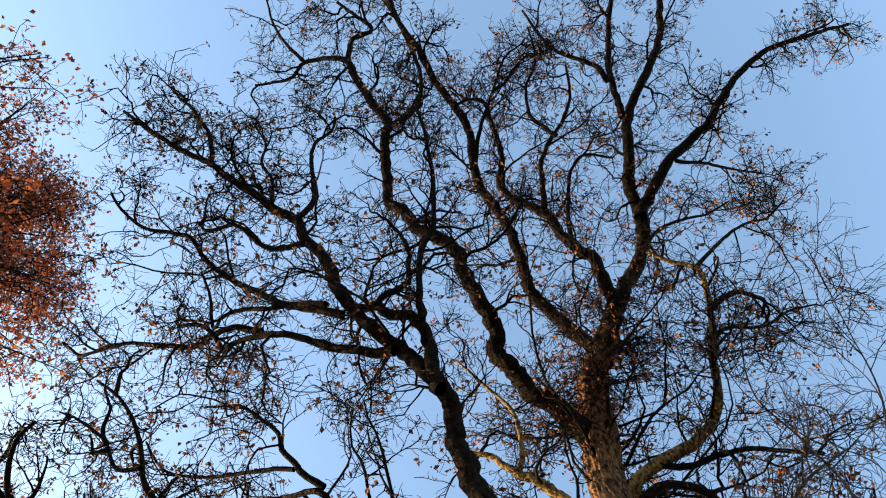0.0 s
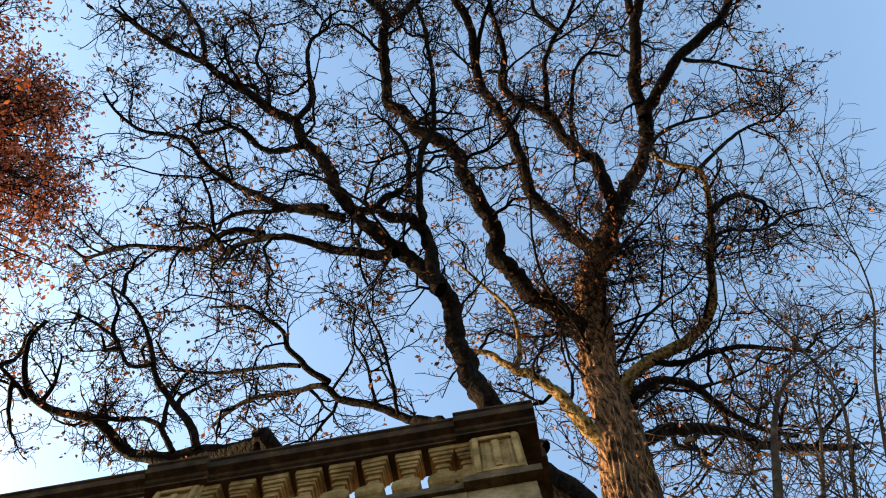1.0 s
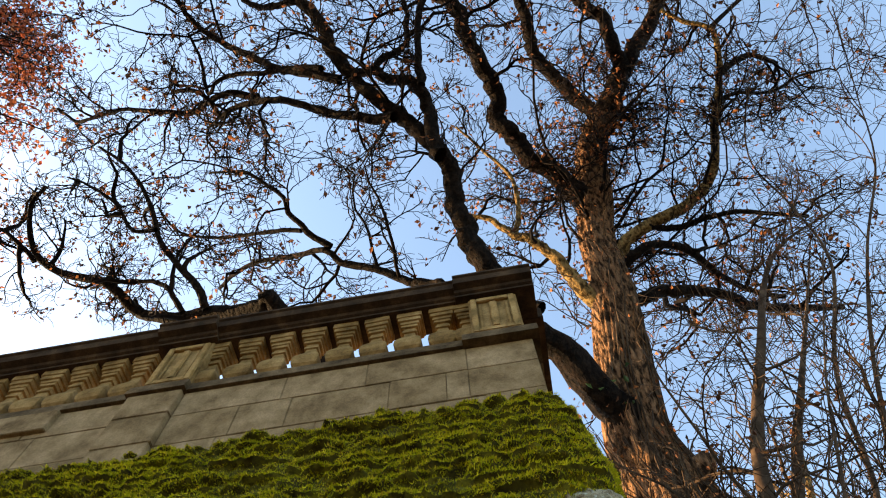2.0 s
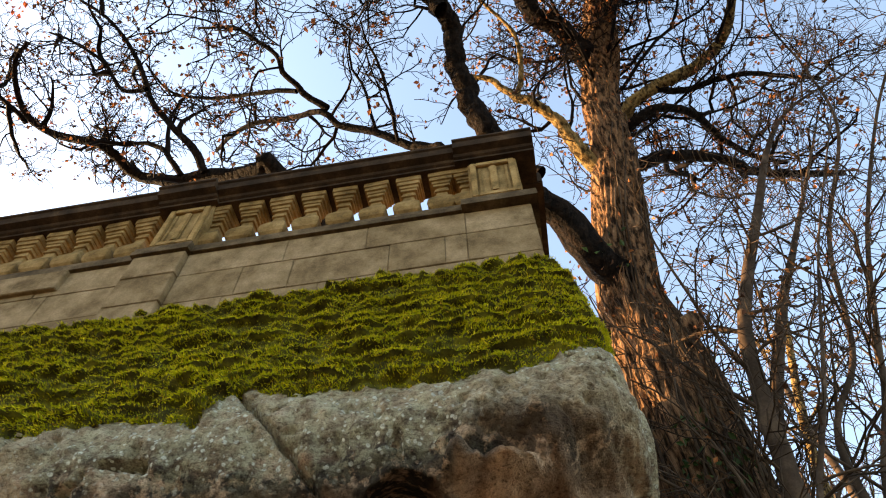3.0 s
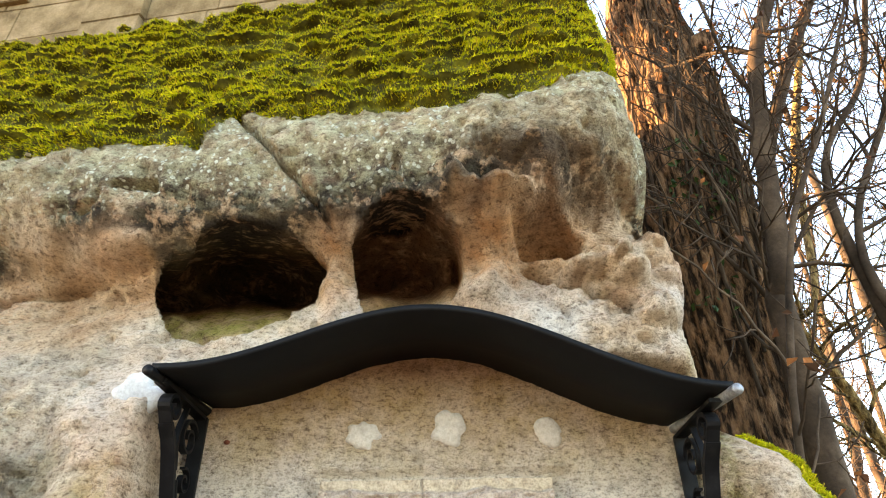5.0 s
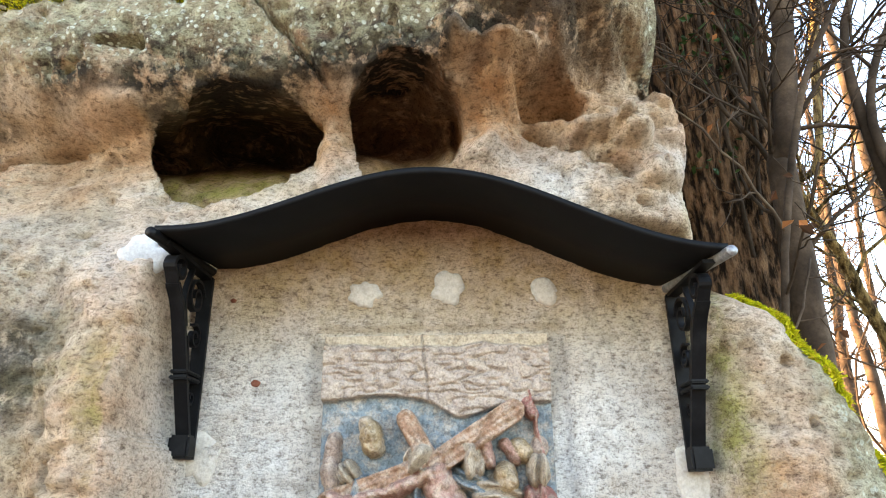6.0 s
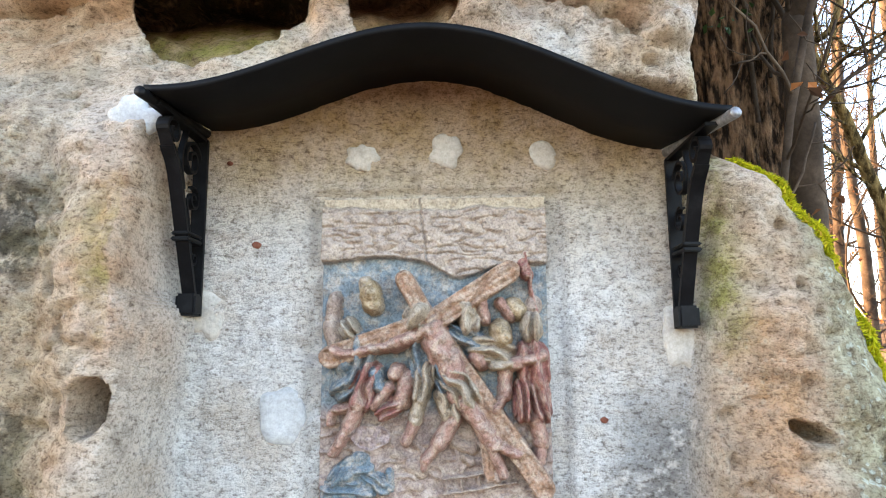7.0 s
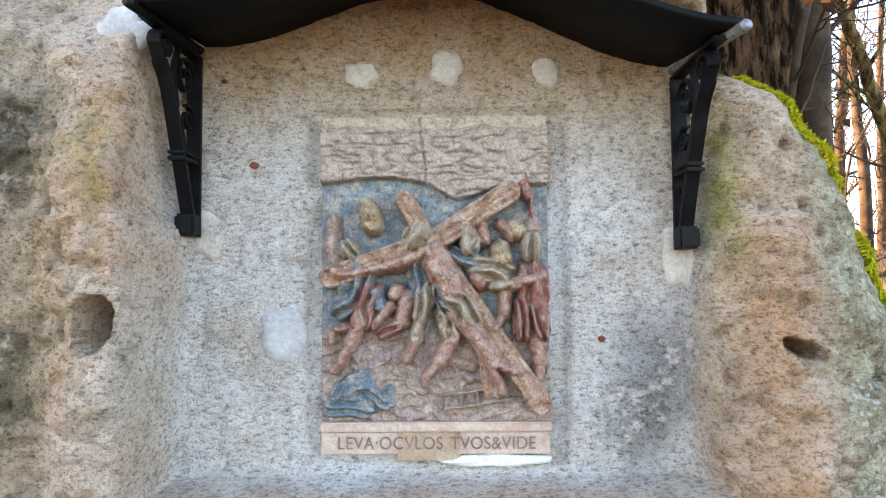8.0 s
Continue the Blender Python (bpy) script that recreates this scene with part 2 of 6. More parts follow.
def raw(name, verts, faces, material, parent=None, label="", smooth=True):
    """A mesh from vertices and either one array of equal faces or a list of such arrays."""
    groups = [np.asarray(g, np.int32) for g in (faces if isinstance(faces, tuple) else (faces,))]
    v = np.asarray(verts, np.float32)
    me = bpy.data.meshes.new(name)
    me.vertices.add(len(v))
    me.vertices.foreach_set("co", v.ravel())
    sizes = np.concatenate([np.full(len(g), g.shape[1], np.int32) for g in groups])
    loops = np.concatenate([g.ravel() for g in groups])
    me.loops.add(len(loops))
    me.loops.foreach_set("vertex_index", loops)
    me.polygons.add(len(sizes))
    me.polygons.foreach_set("loop_start", np.r_[0, np.cumsum(sizes)[:-1]].astype(np.int32))
    me.polygons.foreach_set("use_smooth", np.full(len(sizes), smooth))
    me.update(calc_edges=True)
    return link(name, me, material, parent, label)


def empty(name, at=(0, 0, 0), turn=0.0):
    ob = new(name)
    ob.matrix_world = pose(*at, 0, 0, turn)
    return ob


def box(bm, x0, x1, y0, y1, z0, z1, bevel=0.0, wear=0.0):
    made = bmesh.ops.create_cube(bm, size=1.0, matrix=Matrix.Translation(((x0 + x1) / 2, (y0 + y1) / 2, (z0 + z1) / 2)) @ Matrix.Diagonal((x1 - x0, y1 - y0, z1 - z0, 1)))
    if wear:
        for v in made["verts"]:
            v.co += Vector((random.uniform(-wear, wear) for _ in range(3)))
    if bevel:
        edges = list({e for v in made["verts"] for e in v.link_edges})
        bmesh.ops.bevel(bm, geom=edges, offset=bevel, segments=2, affect="EDGES")


def spline(ctrl, n):
    """Catmull-Rom through control points (rows of any width), n samples."""
    c = np.asarray(ctrl, float)
    c = np.vstack([2 * c[0] - c[1], c, 2 * c[-1] - c[-2]])
    u = np.linspace(0, len(c) - 3 - 1e-6, n)
    i = u.astype(int)
    f = (u - i)[:, None]
    a, b, d, e = c[i], c[i + 1], c[i + 2], c[i + 3]
    return 0.5 * (2 * b + (d - a) * f + (2 * a - 5 * b + 4 * d - e) * f**2 + (3 * b - a - 3 * d + e) * f**3)


class Tubes:
    """Many tapered tubes gathered into one mesh."""

    def __init__(self):
        self.v, self.f, self.caps, self.n = [], [], [], 0

    def add(self, p, r, sides, knobs=0.0, rng=None):
        p, r = np.asarray(p, float), np.asarray(r, float)
        t = np.gradient(p, axis=0)
        t /= np.linalg.norm(t, axis=1)[:, None] + 1e-9
        mean = t.mean(0)
        ref = np.eye(3)[np.argmin(np.abs(mean))]
        a = np.cross(t, ref)
        a /= np.linalg.norm(a, axis=1)[:, None] + 1e-9
        b = np.cross(t, a)
        g = np.arange(sides) * 2 * np.pi / sides
        rr = r[:, None] * np.ones(sides)
        if knobs:
            rr = rr * (1 + knobs * rng.normal(size=rr.shape))
        ring = p[:, None] + rr[..., None] * (np.cos(g)[None, :, None] * a[:, None] + np.sin(g)[None, :, None] * b[:, None])
        self.v.append(ring.reshape(-1, 3))
        k, s = len(p), self.n
        i, j = np.meshgrid(np.arange(k - 1), np.arange(sides), indexing="ij")
        j2 = (j + 1) % sides
        q = np.stack([i * sides + j, i * sides + j2, (i + 1) * sides + j2, (i + 1) * sides + j], -1).reshape(-1, 4) + s
        self.f.append(q)
        c = s + (k - 1) * sides
        self.caps.append(np.array([(c, c + d, c + d + 1) for d in range(1, sides - 1)]))
        self.n += k * sides

    def make(self, name, material, parent=None, label=""):
        return raw(name, np.concatenate(self.v), (np.concatenate(self.f), np.concatenate(self.caps)), material, parent, label)


def leaves_mesh(name, centres, size, rng, material, parent=None, label="", droop=0.3):
    """Bent two-quad leaves at the given places."""
    n = len(centres)
    d = rng.normal(size=(n, 3))
    d[:, 2] -= droop
    d /= np.linalg.norm(d, axis=1)[:, None]
    s = np.cross(d, rng.normal(size=(n, 3)))
    s /= np.linalg.norm(s, axis=1)[:, None] + 1e-9
    k = np.cross(d, s)
    L = (size * rng.uniform(0.6, 1.3, n))[:, None]
    w = L * 0.32
    c = np.asarray(centres)
    v = np.stack([c, c + d * L * 0.45 + s * w + k * w * 0.5, c + d * L, c + d * L * 0.5 - s * w + k * w * 0.5], 1)
    f = (np.arange(n)[:, None, None] * 4 + np.array([(0, 1, 2), (0, 2, 3)])).reshape(-1, 3)
    return raw(name, v.reshape(-1, 3), f, material, parent, label, smooth=False)



# ---------------------------------------------------------------- rock
def sstep(a, b, x):
    t = np.clip((x - a) / (b - a), 0, 1)
    return t * t * (3 - 2 * t)


class Lattice:
    """Smooth value noise on arrays, for shapes."""

    def __init__(self, seed):
        self.t = np.random.RandomState(seed).rand(64, 64, 64).astype(np.float32)

    def one(self, x, y, z):
        out = 0
        xi, yi, zi = np.floor(x).astype(int), np.floor(y).astype(int), np.floor(z).astype(int)
        fx, fy, fz = (f * f * (3 - 2 * f) for f in (x - xi, y - yi, z - zi))
        for a in (0, 1):
            for b in (0, 1):
                for c in (0, 1):
                    w = (fx if a else 1 - fx) * (fy if b else 1 - fy) * (fz if c else 1 - fz)
                    out = out + w * self.t[(xi + a) & 63, (yi + b) & 63, (zi + c) & 63]
        return out * 2 - 1

    def __call__(self, x, z, scale, octaves=4, gain=0.5, y=0.0):
        out, amp = 0, 1.0
        for o in range(octaves):
            out = out + amp * self.one(x * scale + 17.3 * o, y * scale + 5.1 * o + 0 * x, z * scale + 9.7 * o)
            scale, amp = scale * 2.03, amp * gain
        return out


FIELD = Lattice(4)
SLANT = 0.135                      # the terrace front runs back to its left


def wall_y(x, d=2.6):
    return d * 1.009 - SLANT * x


PROFILE_Z = [-0.3, 0.6, 1.0, 1.9, 2.4, 2.6, 2.8, 2.98, 3.03, 3.07, 3.12, 3.2, 3.32, 3.45, 3.55, 3.7, 4.0, 4.5, 5.0, 5.3, 5.5, 5.7]
PROFILE_Y = [1.85, 1.90, 1.93, 1.96, 2.0, 2.03, 2.06, 2.09, 2.02, 1.89, 1.80, 1.735, 1.705, 1.72, 1.77, 1.86, 2.0, 2.24, 2.46, 2.575, 2.67, 2.74]
EDGE_Z = [-0.3, 0.86, 1.17, 1.36, 1.6, 1.8, 2.0, 2.15, 2.25, 2.32, 2.42, 2.52, 2.6, 2.69, 2.78, 2.88, 2.99, 3.06, 3.13, 3.2, 3.35, 3.5, 3.9, 4.3, 4.45, 4.93, 5.3, 5.7]
EDGE_X = [1.38, 1.43, 1.47, 1.49, 1.45, 1.39, 1.31, 1.2, 1.07, 0.95, 0.90, 0.89, 0.88, 0.875, 0.91, 0.915, 0.90, 0.81, 0.765, 0.74, 0.72, 0.715, 0.76, 0.805, 0.83, 0.86, 0.86, 0.85]


def edge_x(z):
    return np.interp(z, EDGE_Z, EDGE_X) + 0.018 * FIELD(z * 0 + 3.3, z, 5.0, 3)


def niche_mask(x, z):
    left = np.interp(z, [0.9, 1.2, 1.75, 1.80, 2.4, 2.7], [-0.965, -0.945, -0.925, -0.985, -0.955, -0.9]) + 0.012 * FIELD(x * 0 + 1.7, z, 9.0, 3)
    right = np.interp(z, [0.85, 1.05, 1.3, 1.6, 1.75, 2.2, 2.6], [0.89, 0.83, 0.815, 0.86, 0.875, 0.865, 0.83]) + 0.012 * FIELD(x * 0 + 8.7, z, 7.0, 3)
    top = 2.44 + 0.19 * np.exp(-((x + 0.03) / 0.42) ** 2)
    soft = 0.011 + 0.0 * x
    m = sstep(left - soft, left + soft, x) * (1 - sstep(right - 0.035, right + 0.035, x))
    return m * sstep(0.885, 0.915, z) * (1 - sstep(top, top + 0.06, z))


def crack(x, z):
    px, pz = [-0.95, -0.82, -0.74, -0.64, -0.52, -0.42], [3.72, 3.52, 3.40, 3.28, 3.14, 3.02]
    cz = np.interp(x, px, pz) + 0.015 * FIELD(x, x * 0 + 2, 12.0, 3)
    inside = sstep(-1.0, -0.93, x) * (1 - sstep(-0.46, -0.42, x))
    return inside * np.exp(-(((z - cz) / 0.016) ** 2))


def blob(x, z, cx, cz, rx, rz, p=2.0):
    return np.clip(1 - (np.abs((x - cx) / rx) ** p + np.abs((z - cz) / rz) ** p), 0, 1)


def cave_depth(x, z):
    """How far the two hollows beneath the lip run into the rock."""
    w1, w2 = 0.02 * FIELD(x, z, 6.0, 2), 0.02 * FIELD(x + 5, z, 7.0, 2)
    roof1 = 1 - sstep(3.045, 3.06, z + w1 + 0.12 * ((x + 0.80) / 0.36) ** 2)
    roof2 = 1 - sstep(3.06, 3.075, z + w2 + 0.08 * ((x + 0.17) / 0.2) ** 2)
    c1 = sstep(0.0, 0.06, blob(x + w1, z + w2, -0.86, 2.98, 0.365, 0.325, 2.0)) * (0.34 + 0.66 * sstep(2.74, 2.98, z))
    c2 = sstep(0.0, 0.14, blob(x + w2, z + w1, -0.155, 2.99, 0.215, 0.30, 2.6)) * (0.32 + 0.68 * sstep(2.76, 2.98, z))
    return 0.80 * roof1 * c1 * (0.85 + 0.3 * FIELD(x, z, 5.0, 3)) + 0.72 * roof2 * c2 * (0.85 + 0.35 * FIELD(x + 9, z, 6.0, 3))


def rock_y(x, z):
    """Depth of the rock's face at x, z."""
    up = sstep(2.3, 3.0, z)
    wob = 0.10 * FIELD(x, x * 0, 1.3, 2) * up * (1 - sstep(3.3, 3.9, z))
    zz = z + wob
    y = np.interp(zz, PROFILE_Z, PROFILE_Y)
    y = y - SLANT * x * up
    y = y + up * (1 - sstep(4.4, 5.2, z)) * 0.03 * FIELD(x, z, 2.2, 3)
    # left flank swells and steps; gentle ledges
    y = y - 0.14 * sstep(-1.35, -1.08, x) * (1 - sstep(-0.99, -0.93, x)) * (1 - sstep(2.25, 2.5, z))
    y = y + 0.035 * FIELD(x + 4, z * 1.6, 2.6, 3) * (1 - sstep(3.2, 3.6, z)) * (1 - 0.8 * niche_mask(x, z))
    y = y + cave_depth(x, z)
    # columns between the hollows, shelf, knob, pocket and lobes to the right of them
    wv = 0.05 * FIELD(x + 3, z, 6.0, 2)
    swell = lambda cx, cz, rx, rz: np.sqrt(blob(x + 0.4 * wv, z + 0.4 * wv, cx, cz, rx, rz))
    y = y - 0.05 * blob(x, z, -0.45, 2.92, 0.07, 0.25)
    nook = sstep(0.02, 0.12, x) * sstep(2.62, 2.75, z) * (1 - sstep(3.15, 3.3, z))
    lumps = np.sqrt(np.clip(FIELD(x, z * 1.5, 6.0, 2, y=2.0) + 0.1, 0, 1)) + 0.5 * np.sqrt(np.clip(FIELD(x, z * 1.4, 13.0, 2, y=4.0), 0, 1))
    y = y + nook * (0.03 - 0.06 * lumps)
    y = y + 0.20 * sstep(0.0, 0.5, blob(x + wv, z + 0.5 * wv, 0.38, 2.985, 0.19, 0.06, 2.4))
    y = y - 0.10 * np.exp(-(((x - 0.185 - 0.25 * (z - 2.95)) / 0.06) ** 2)) * sstep(2.72, 2.85, z) * (1 - sstep(3.03, 3.06, z))
    y = y - 0.13 * swell(0.21, 3.045, 0.13, 0.03) - 0.12 * swell(0.04, 3.05, 0.075, 0.045) - 0.07 * swell(0.37, 3.13, 0.12, 0.08)
    y = y - 0.15 * swell(0.56, 2.875, 0.12, 0.05) - 0.13 * swell(0.67, 2.835, 0.08, 0.06) - 0.10 * swell(0.77, 2.68, 0.10, 0.06) - 0.05 * swell(0.76, 2.93, 0.11, 0.06)
    y = y + 0.12 * sstep(0, 0.5, blob(x, z, 0.172, 3.085, 0.03, 0.02))
    fold = sstep(0.27, 0.33, x) * (1 - sstep(0.66, 0.72, x))
    y = y + 0.10 * fold * np.exp(-(((z - 2.90 + 0.55 * (x - 0.318) + 0.4 * wv) / 0.013) ** 2))
    # pits and the seam under the lip on the long side
    y = y + 0.14 * sstep(0, 0.6, blob(x + wv, z, -1.2, 3.21, 0.07, 0.028)) + 0.10 * sstep(0, 0.6, blob(x, z, -1.42, 3.14, 0.05, 0.02))
    y = y + 0.09 * (1 - sstep(-1.22, -1.12, x)) * np.exp(-(((z - 2.985 + 0.5 * wv) / 0.016) ** 2))
    # round the right-hand corner
    xe = edge_x(z)
    r = 0.24 + 0.16 * (1 - sstep(2.2, 2.5, z))
    q = np.clip((x - (xe - r)) / r, 0, 0.9999)
    y = y + 0.8 * r * (1 - np.sqrt(1 - q * q))
    # boulder on the right of the niche
    y = y + 0.09 * (1 - sstep(0.86, 1.06, x)) * sstep(0.8, 0.9, x) * (1 - sstep(2.2, 2.4, z))
    y = y - 0.07 * sstep(0.84, 1.05, x) * (1 - sstep(1.18, 1.26, z)) * sstep(0.5, 1.0, z)
    y = y + 0.26 * sstep(0, 0.6, blob(x, z, 1.10, 1.345 - 0.35 * (x - 1.10), 0.07, 0.03))
    # putlog hole
    y = y + 0.30 * sstep(0, 0.35, blob(x + 0.1 * wv, z, -1.055, 1.45, 0.07, 0.09, 2.0))
    m = niche_mask(x, z)
    y = y * (1 - m) + (2.2 + 0.006 * FIELD(x, z, 9.0, 3)) * m
    sunk = sstep(-0.503, -0.497, x) * (1 - sstep(0.410, 0.416, x)) * sstep(0.93, 0.936, z) * (1 - sstep(2.176, 2.184, z))
    y = y + 0.028 * sunk * m
    y = y + 0.08 * crack(x, z)
    # weathering at two scales
    rough = 1 - 0.75 * m
    ridge = 1 - np.abs(FIELD(x, z * 1.3, 13.0, 2))
    y = y + rough * (0.014 * FIELD(x, z, 11.0, 3) + 0.010 * FIELD(x, z, 34.0, 2) + 0.012 * (ridge - 0.7)) + m * (0.005 * FIELD(x, z, 40.0, 2) + 0.004 * FIELD(x * 0.5, z * 1.6, 16.0, 2))
    pits = FIELD(x + 2, z, 16.0, 2)
    y = y + rough * 0.07 * np.clip(pits - 0.55, 0, 1)
    return y


def moss_edge(x):
    """Height at which the moss ends above the lip."""
    return np.interp(x, [-6, -1.9, -1.5, -1.2, -1.02, -0.95, -0.86, -0.5, 0.0, 0.2, 0.4, 0.62, 0.9], [3.38, 3.40, 3.44, 3.455, 3.42, 3.58, 3.62, 3.50, 3.43, 3.51, 3.51, 3.66, 3.8]) + 0.035 * FIELD(x, x * 0 + 5, 6.0, 4)


def build_rock():
    xs = np.concatenate([np.arange(-7, -2.3, 0.1), np.arange(-2.3, 0.4, 0.0125)])
    right = np.linspace(0, 1, 100)
    zs = np.concatenate([np.arange(-0.3, 0.7, 0.07), np.arange(0.7, 3.95, 0.0115), np.arange(3.95, 5.7, 0.025)])
    rows, plan = [], []
    for z in zs:
        xe = float(edge_x(np.array([z]))[0]) - 0.0005
        x = np.concatenate([xs, 0.4 + (xe - 0.4) * np.sin(right * np.pi / 2)])
        zz = np.full_like(x, z)
        y = rock_y(x, zz)
        flat = x
        back = np.array([0.03, 0.1, 0.2, 0.35, 0.6, 1.0, 1.6, 2.4, 3.4])
        bx = xe + 0.06 * np.array([0.12, 0.3, 0.4, 0.3, 0.0, -0.6, -1.5, -3, -5]) + 0.03 * FIELD(back, back * 0 + z, 4.0, 3)
        # the hollows widen behind their mouths
        deep = cave_depth(x, zz)
        zz = zz + 0.42 * deep
        x = x - 0.8 * deep * np.clip((-0.62 - x) / 0.5, 0, 1) * (x < -0.62) - 0.35 * deep * np.clip((-0.1 - x) / 0.25, 0, 1) * (x > -0.45)
        plan.append(np.r_[flat, bx])
        rows.append(np.stack([np.r_[x, bx], np.r_[y, y[-1] + back], np.r_[zz, np.full(9, z)]], -1))
    for dy, z in ((1.0, 5.55), (2.2, 4.4), (3.2, -0.3)):
        r = rows[len(zs) - 1].copy()
        r[:, 1] = np.maximum(r[:, 1] + dy, 0)
        r[:, 2] = z
        rows.append(r)
        plan.append(r[:, 0])
    g = np.array(rows)
    h, w = g.shape[:2]
    i, j = np.meshgrid(np.arange(h - 1), np.arange(w - 1), indexing="ij")
    f = np.stack([i * w + j, i * w + j + 1, (i + 1) * w + j + 1, (i + 1) * w + j], -1).reshape(-1, 4)
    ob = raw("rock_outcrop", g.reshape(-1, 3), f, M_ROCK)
    x = np.array(plan).ravel()
    z = np.repeat(np.r_[zs, 5.55, 4.4, -0.3], w)
    n1, n2 = FIELD(x, z, 3.0, 4), FIELD(x + 7, z, 1.6, 4)
    m = niche_mask(x, z)
    lip = sstep(3.05, 3.2, z) * (1 - sstep(3.9, 4.1, z))
    lower = 1 - sstep(2.5, 2.7, z)
    lichen = lip * np.clip(0.9 + n1 * 1.0, 0, 1) + 0.6 * lower * sstep(1.1, 1.3, x) + 0.35 * np.clip(n2 * 1.5 - 0.2, 0, 1) * (1 - m) * (1 - lip)
    lichen = lichen * (1 - 0.9 * np.sqrt(blob(x, z, 0.38, 3.2, 0.4, 0.22)))
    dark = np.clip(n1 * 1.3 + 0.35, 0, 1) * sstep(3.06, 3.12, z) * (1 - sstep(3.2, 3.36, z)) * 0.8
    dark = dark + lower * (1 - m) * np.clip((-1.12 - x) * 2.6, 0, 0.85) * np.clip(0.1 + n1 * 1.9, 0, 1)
    # sooty upper walls of the hollows, with their shade put into the colour
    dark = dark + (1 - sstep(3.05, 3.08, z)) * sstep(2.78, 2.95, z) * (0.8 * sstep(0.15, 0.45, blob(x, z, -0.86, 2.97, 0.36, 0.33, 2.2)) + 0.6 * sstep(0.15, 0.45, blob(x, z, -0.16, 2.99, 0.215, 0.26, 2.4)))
    # darker band along the lip's underside
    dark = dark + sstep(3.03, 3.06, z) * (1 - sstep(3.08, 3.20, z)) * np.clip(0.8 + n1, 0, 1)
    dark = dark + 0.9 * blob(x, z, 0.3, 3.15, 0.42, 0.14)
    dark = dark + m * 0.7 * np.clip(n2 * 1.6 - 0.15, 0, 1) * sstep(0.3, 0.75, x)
    rust = 0.75 * sstep(2.7, 2.95, z) * (1 - sstep(3.12, 3.3, z)) * np.clip(0.5 + n1, 0, 1) + lower * (1 - m) * np.clip(n2 * 1.2 + 0.05, 0, 0.55)
    rust = rust + m * 0.75 * sstep(1.95, 2.45, z)
    rust = rust + 0.9 * blob(x, z, 0.35, 3.2, 0.4, 0.2)
    rust = rust + 1.0 * blob(x, z, 0.19, 2.94, 0.17, 0.15) + 0.9 * blob(x, z, 0.42, 2.98, 0.24, 0.09) + 0.7 * blob(x, z, -0.45, 2.92, 0.09, 0.22)
    green = m * 0.3 * sstep(1.9, 2.3, z) + 0.9 * np.exp(-(((x - 0.9) / 0.06) ** 2)) * lower * sstep(1.5, 1.7, z) + lower * (1 - m) * np.clip(n1 - 0.15, 0, 1) * (x < -1.0) * 0.7
    green = green + 0.7 * sstep(2.6, 2.7, z) * blob(x, z, -0.84, 2.9, 0.4, 0.33)
    grey = lower * (1 - m) * (sstep(1.08, 1.26, x) * 0.9 + 0.4 * (1 - sstep(-1.35, -1.1, x))) + sstep(3.12, 3.25, z) * 0.8
    dressed = np.maximum(m * (0.55 + 0.45 * sstep(2.35, 1.9, z)), sstep(2.42, 2.62, z) * (1 - sstep(2.7, 2.95, z)) * np.clip(0.5 + n1, 0, 1) * (x > -1.1) * 0.8)
    dressed = np.maximum(dressed, lower * (1 - m) * np.clip(0.42 + 0.9 * n2, 0, 0.85) * np.where(x < 0, 1.0, 0.35))
    hollow = sstep(0.02, 0.2, cave_depth(x, z))
    dressed, green = dressed * (1 - hollow), green + 0.4 * hollow * (1 - sstep(2.75, 2.9, z))
    rust = rust + 0.5 * hollow
    rust = rust + lower * (1 - m) * (0.8 * np.exp(-(((x + 1.03) / 0.09) ** 2)) + 0.65 * np.exp(-(((x - 1.0) / 0.10) ** 2))) * np.clip(0.6 + n1, 0, 1)
    for name, cols in (("stain_and_shade", (lichen, dark, dressed)), ("tint", (rust, green, grey))):
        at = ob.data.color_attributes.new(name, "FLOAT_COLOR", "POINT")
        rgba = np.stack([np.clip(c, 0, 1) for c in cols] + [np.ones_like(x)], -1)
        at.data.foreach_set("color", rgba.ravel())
    return tagged(ob, "weathered sandstone outcrop with overhanging lip, small caves and a cut niche", "rock")


GRID_X, GRID_Z = np.arange(-4.3, 1.0, 0.015), np.arange(3.2, 5.65, 0.015)
GRID_Y = rock_y(*np.meshgrid(GRID_X, GRID_Z))


def ledge_y(x, z):
    """The rock's depth above the lip, read off a grid."""
    u, v = np.clip((x + 4.3) / 0.015, 0, len(GRID_X) - 1.001), np.clip((z - 3.2) / 0.015, 0, len(GRID_Z) - 1.001)
    i, j = v.astype(int), u.astype(int)
    a, b = v - i, u - j
    return (GRID_Y[i, j] * (1 - b) + GRID_Y[i, j + 1] * b) * (1 - a) + (GRID_Y[i + 1, j] * (1 - b) + GRID_Y[i + 1, j + 1] * b) * a


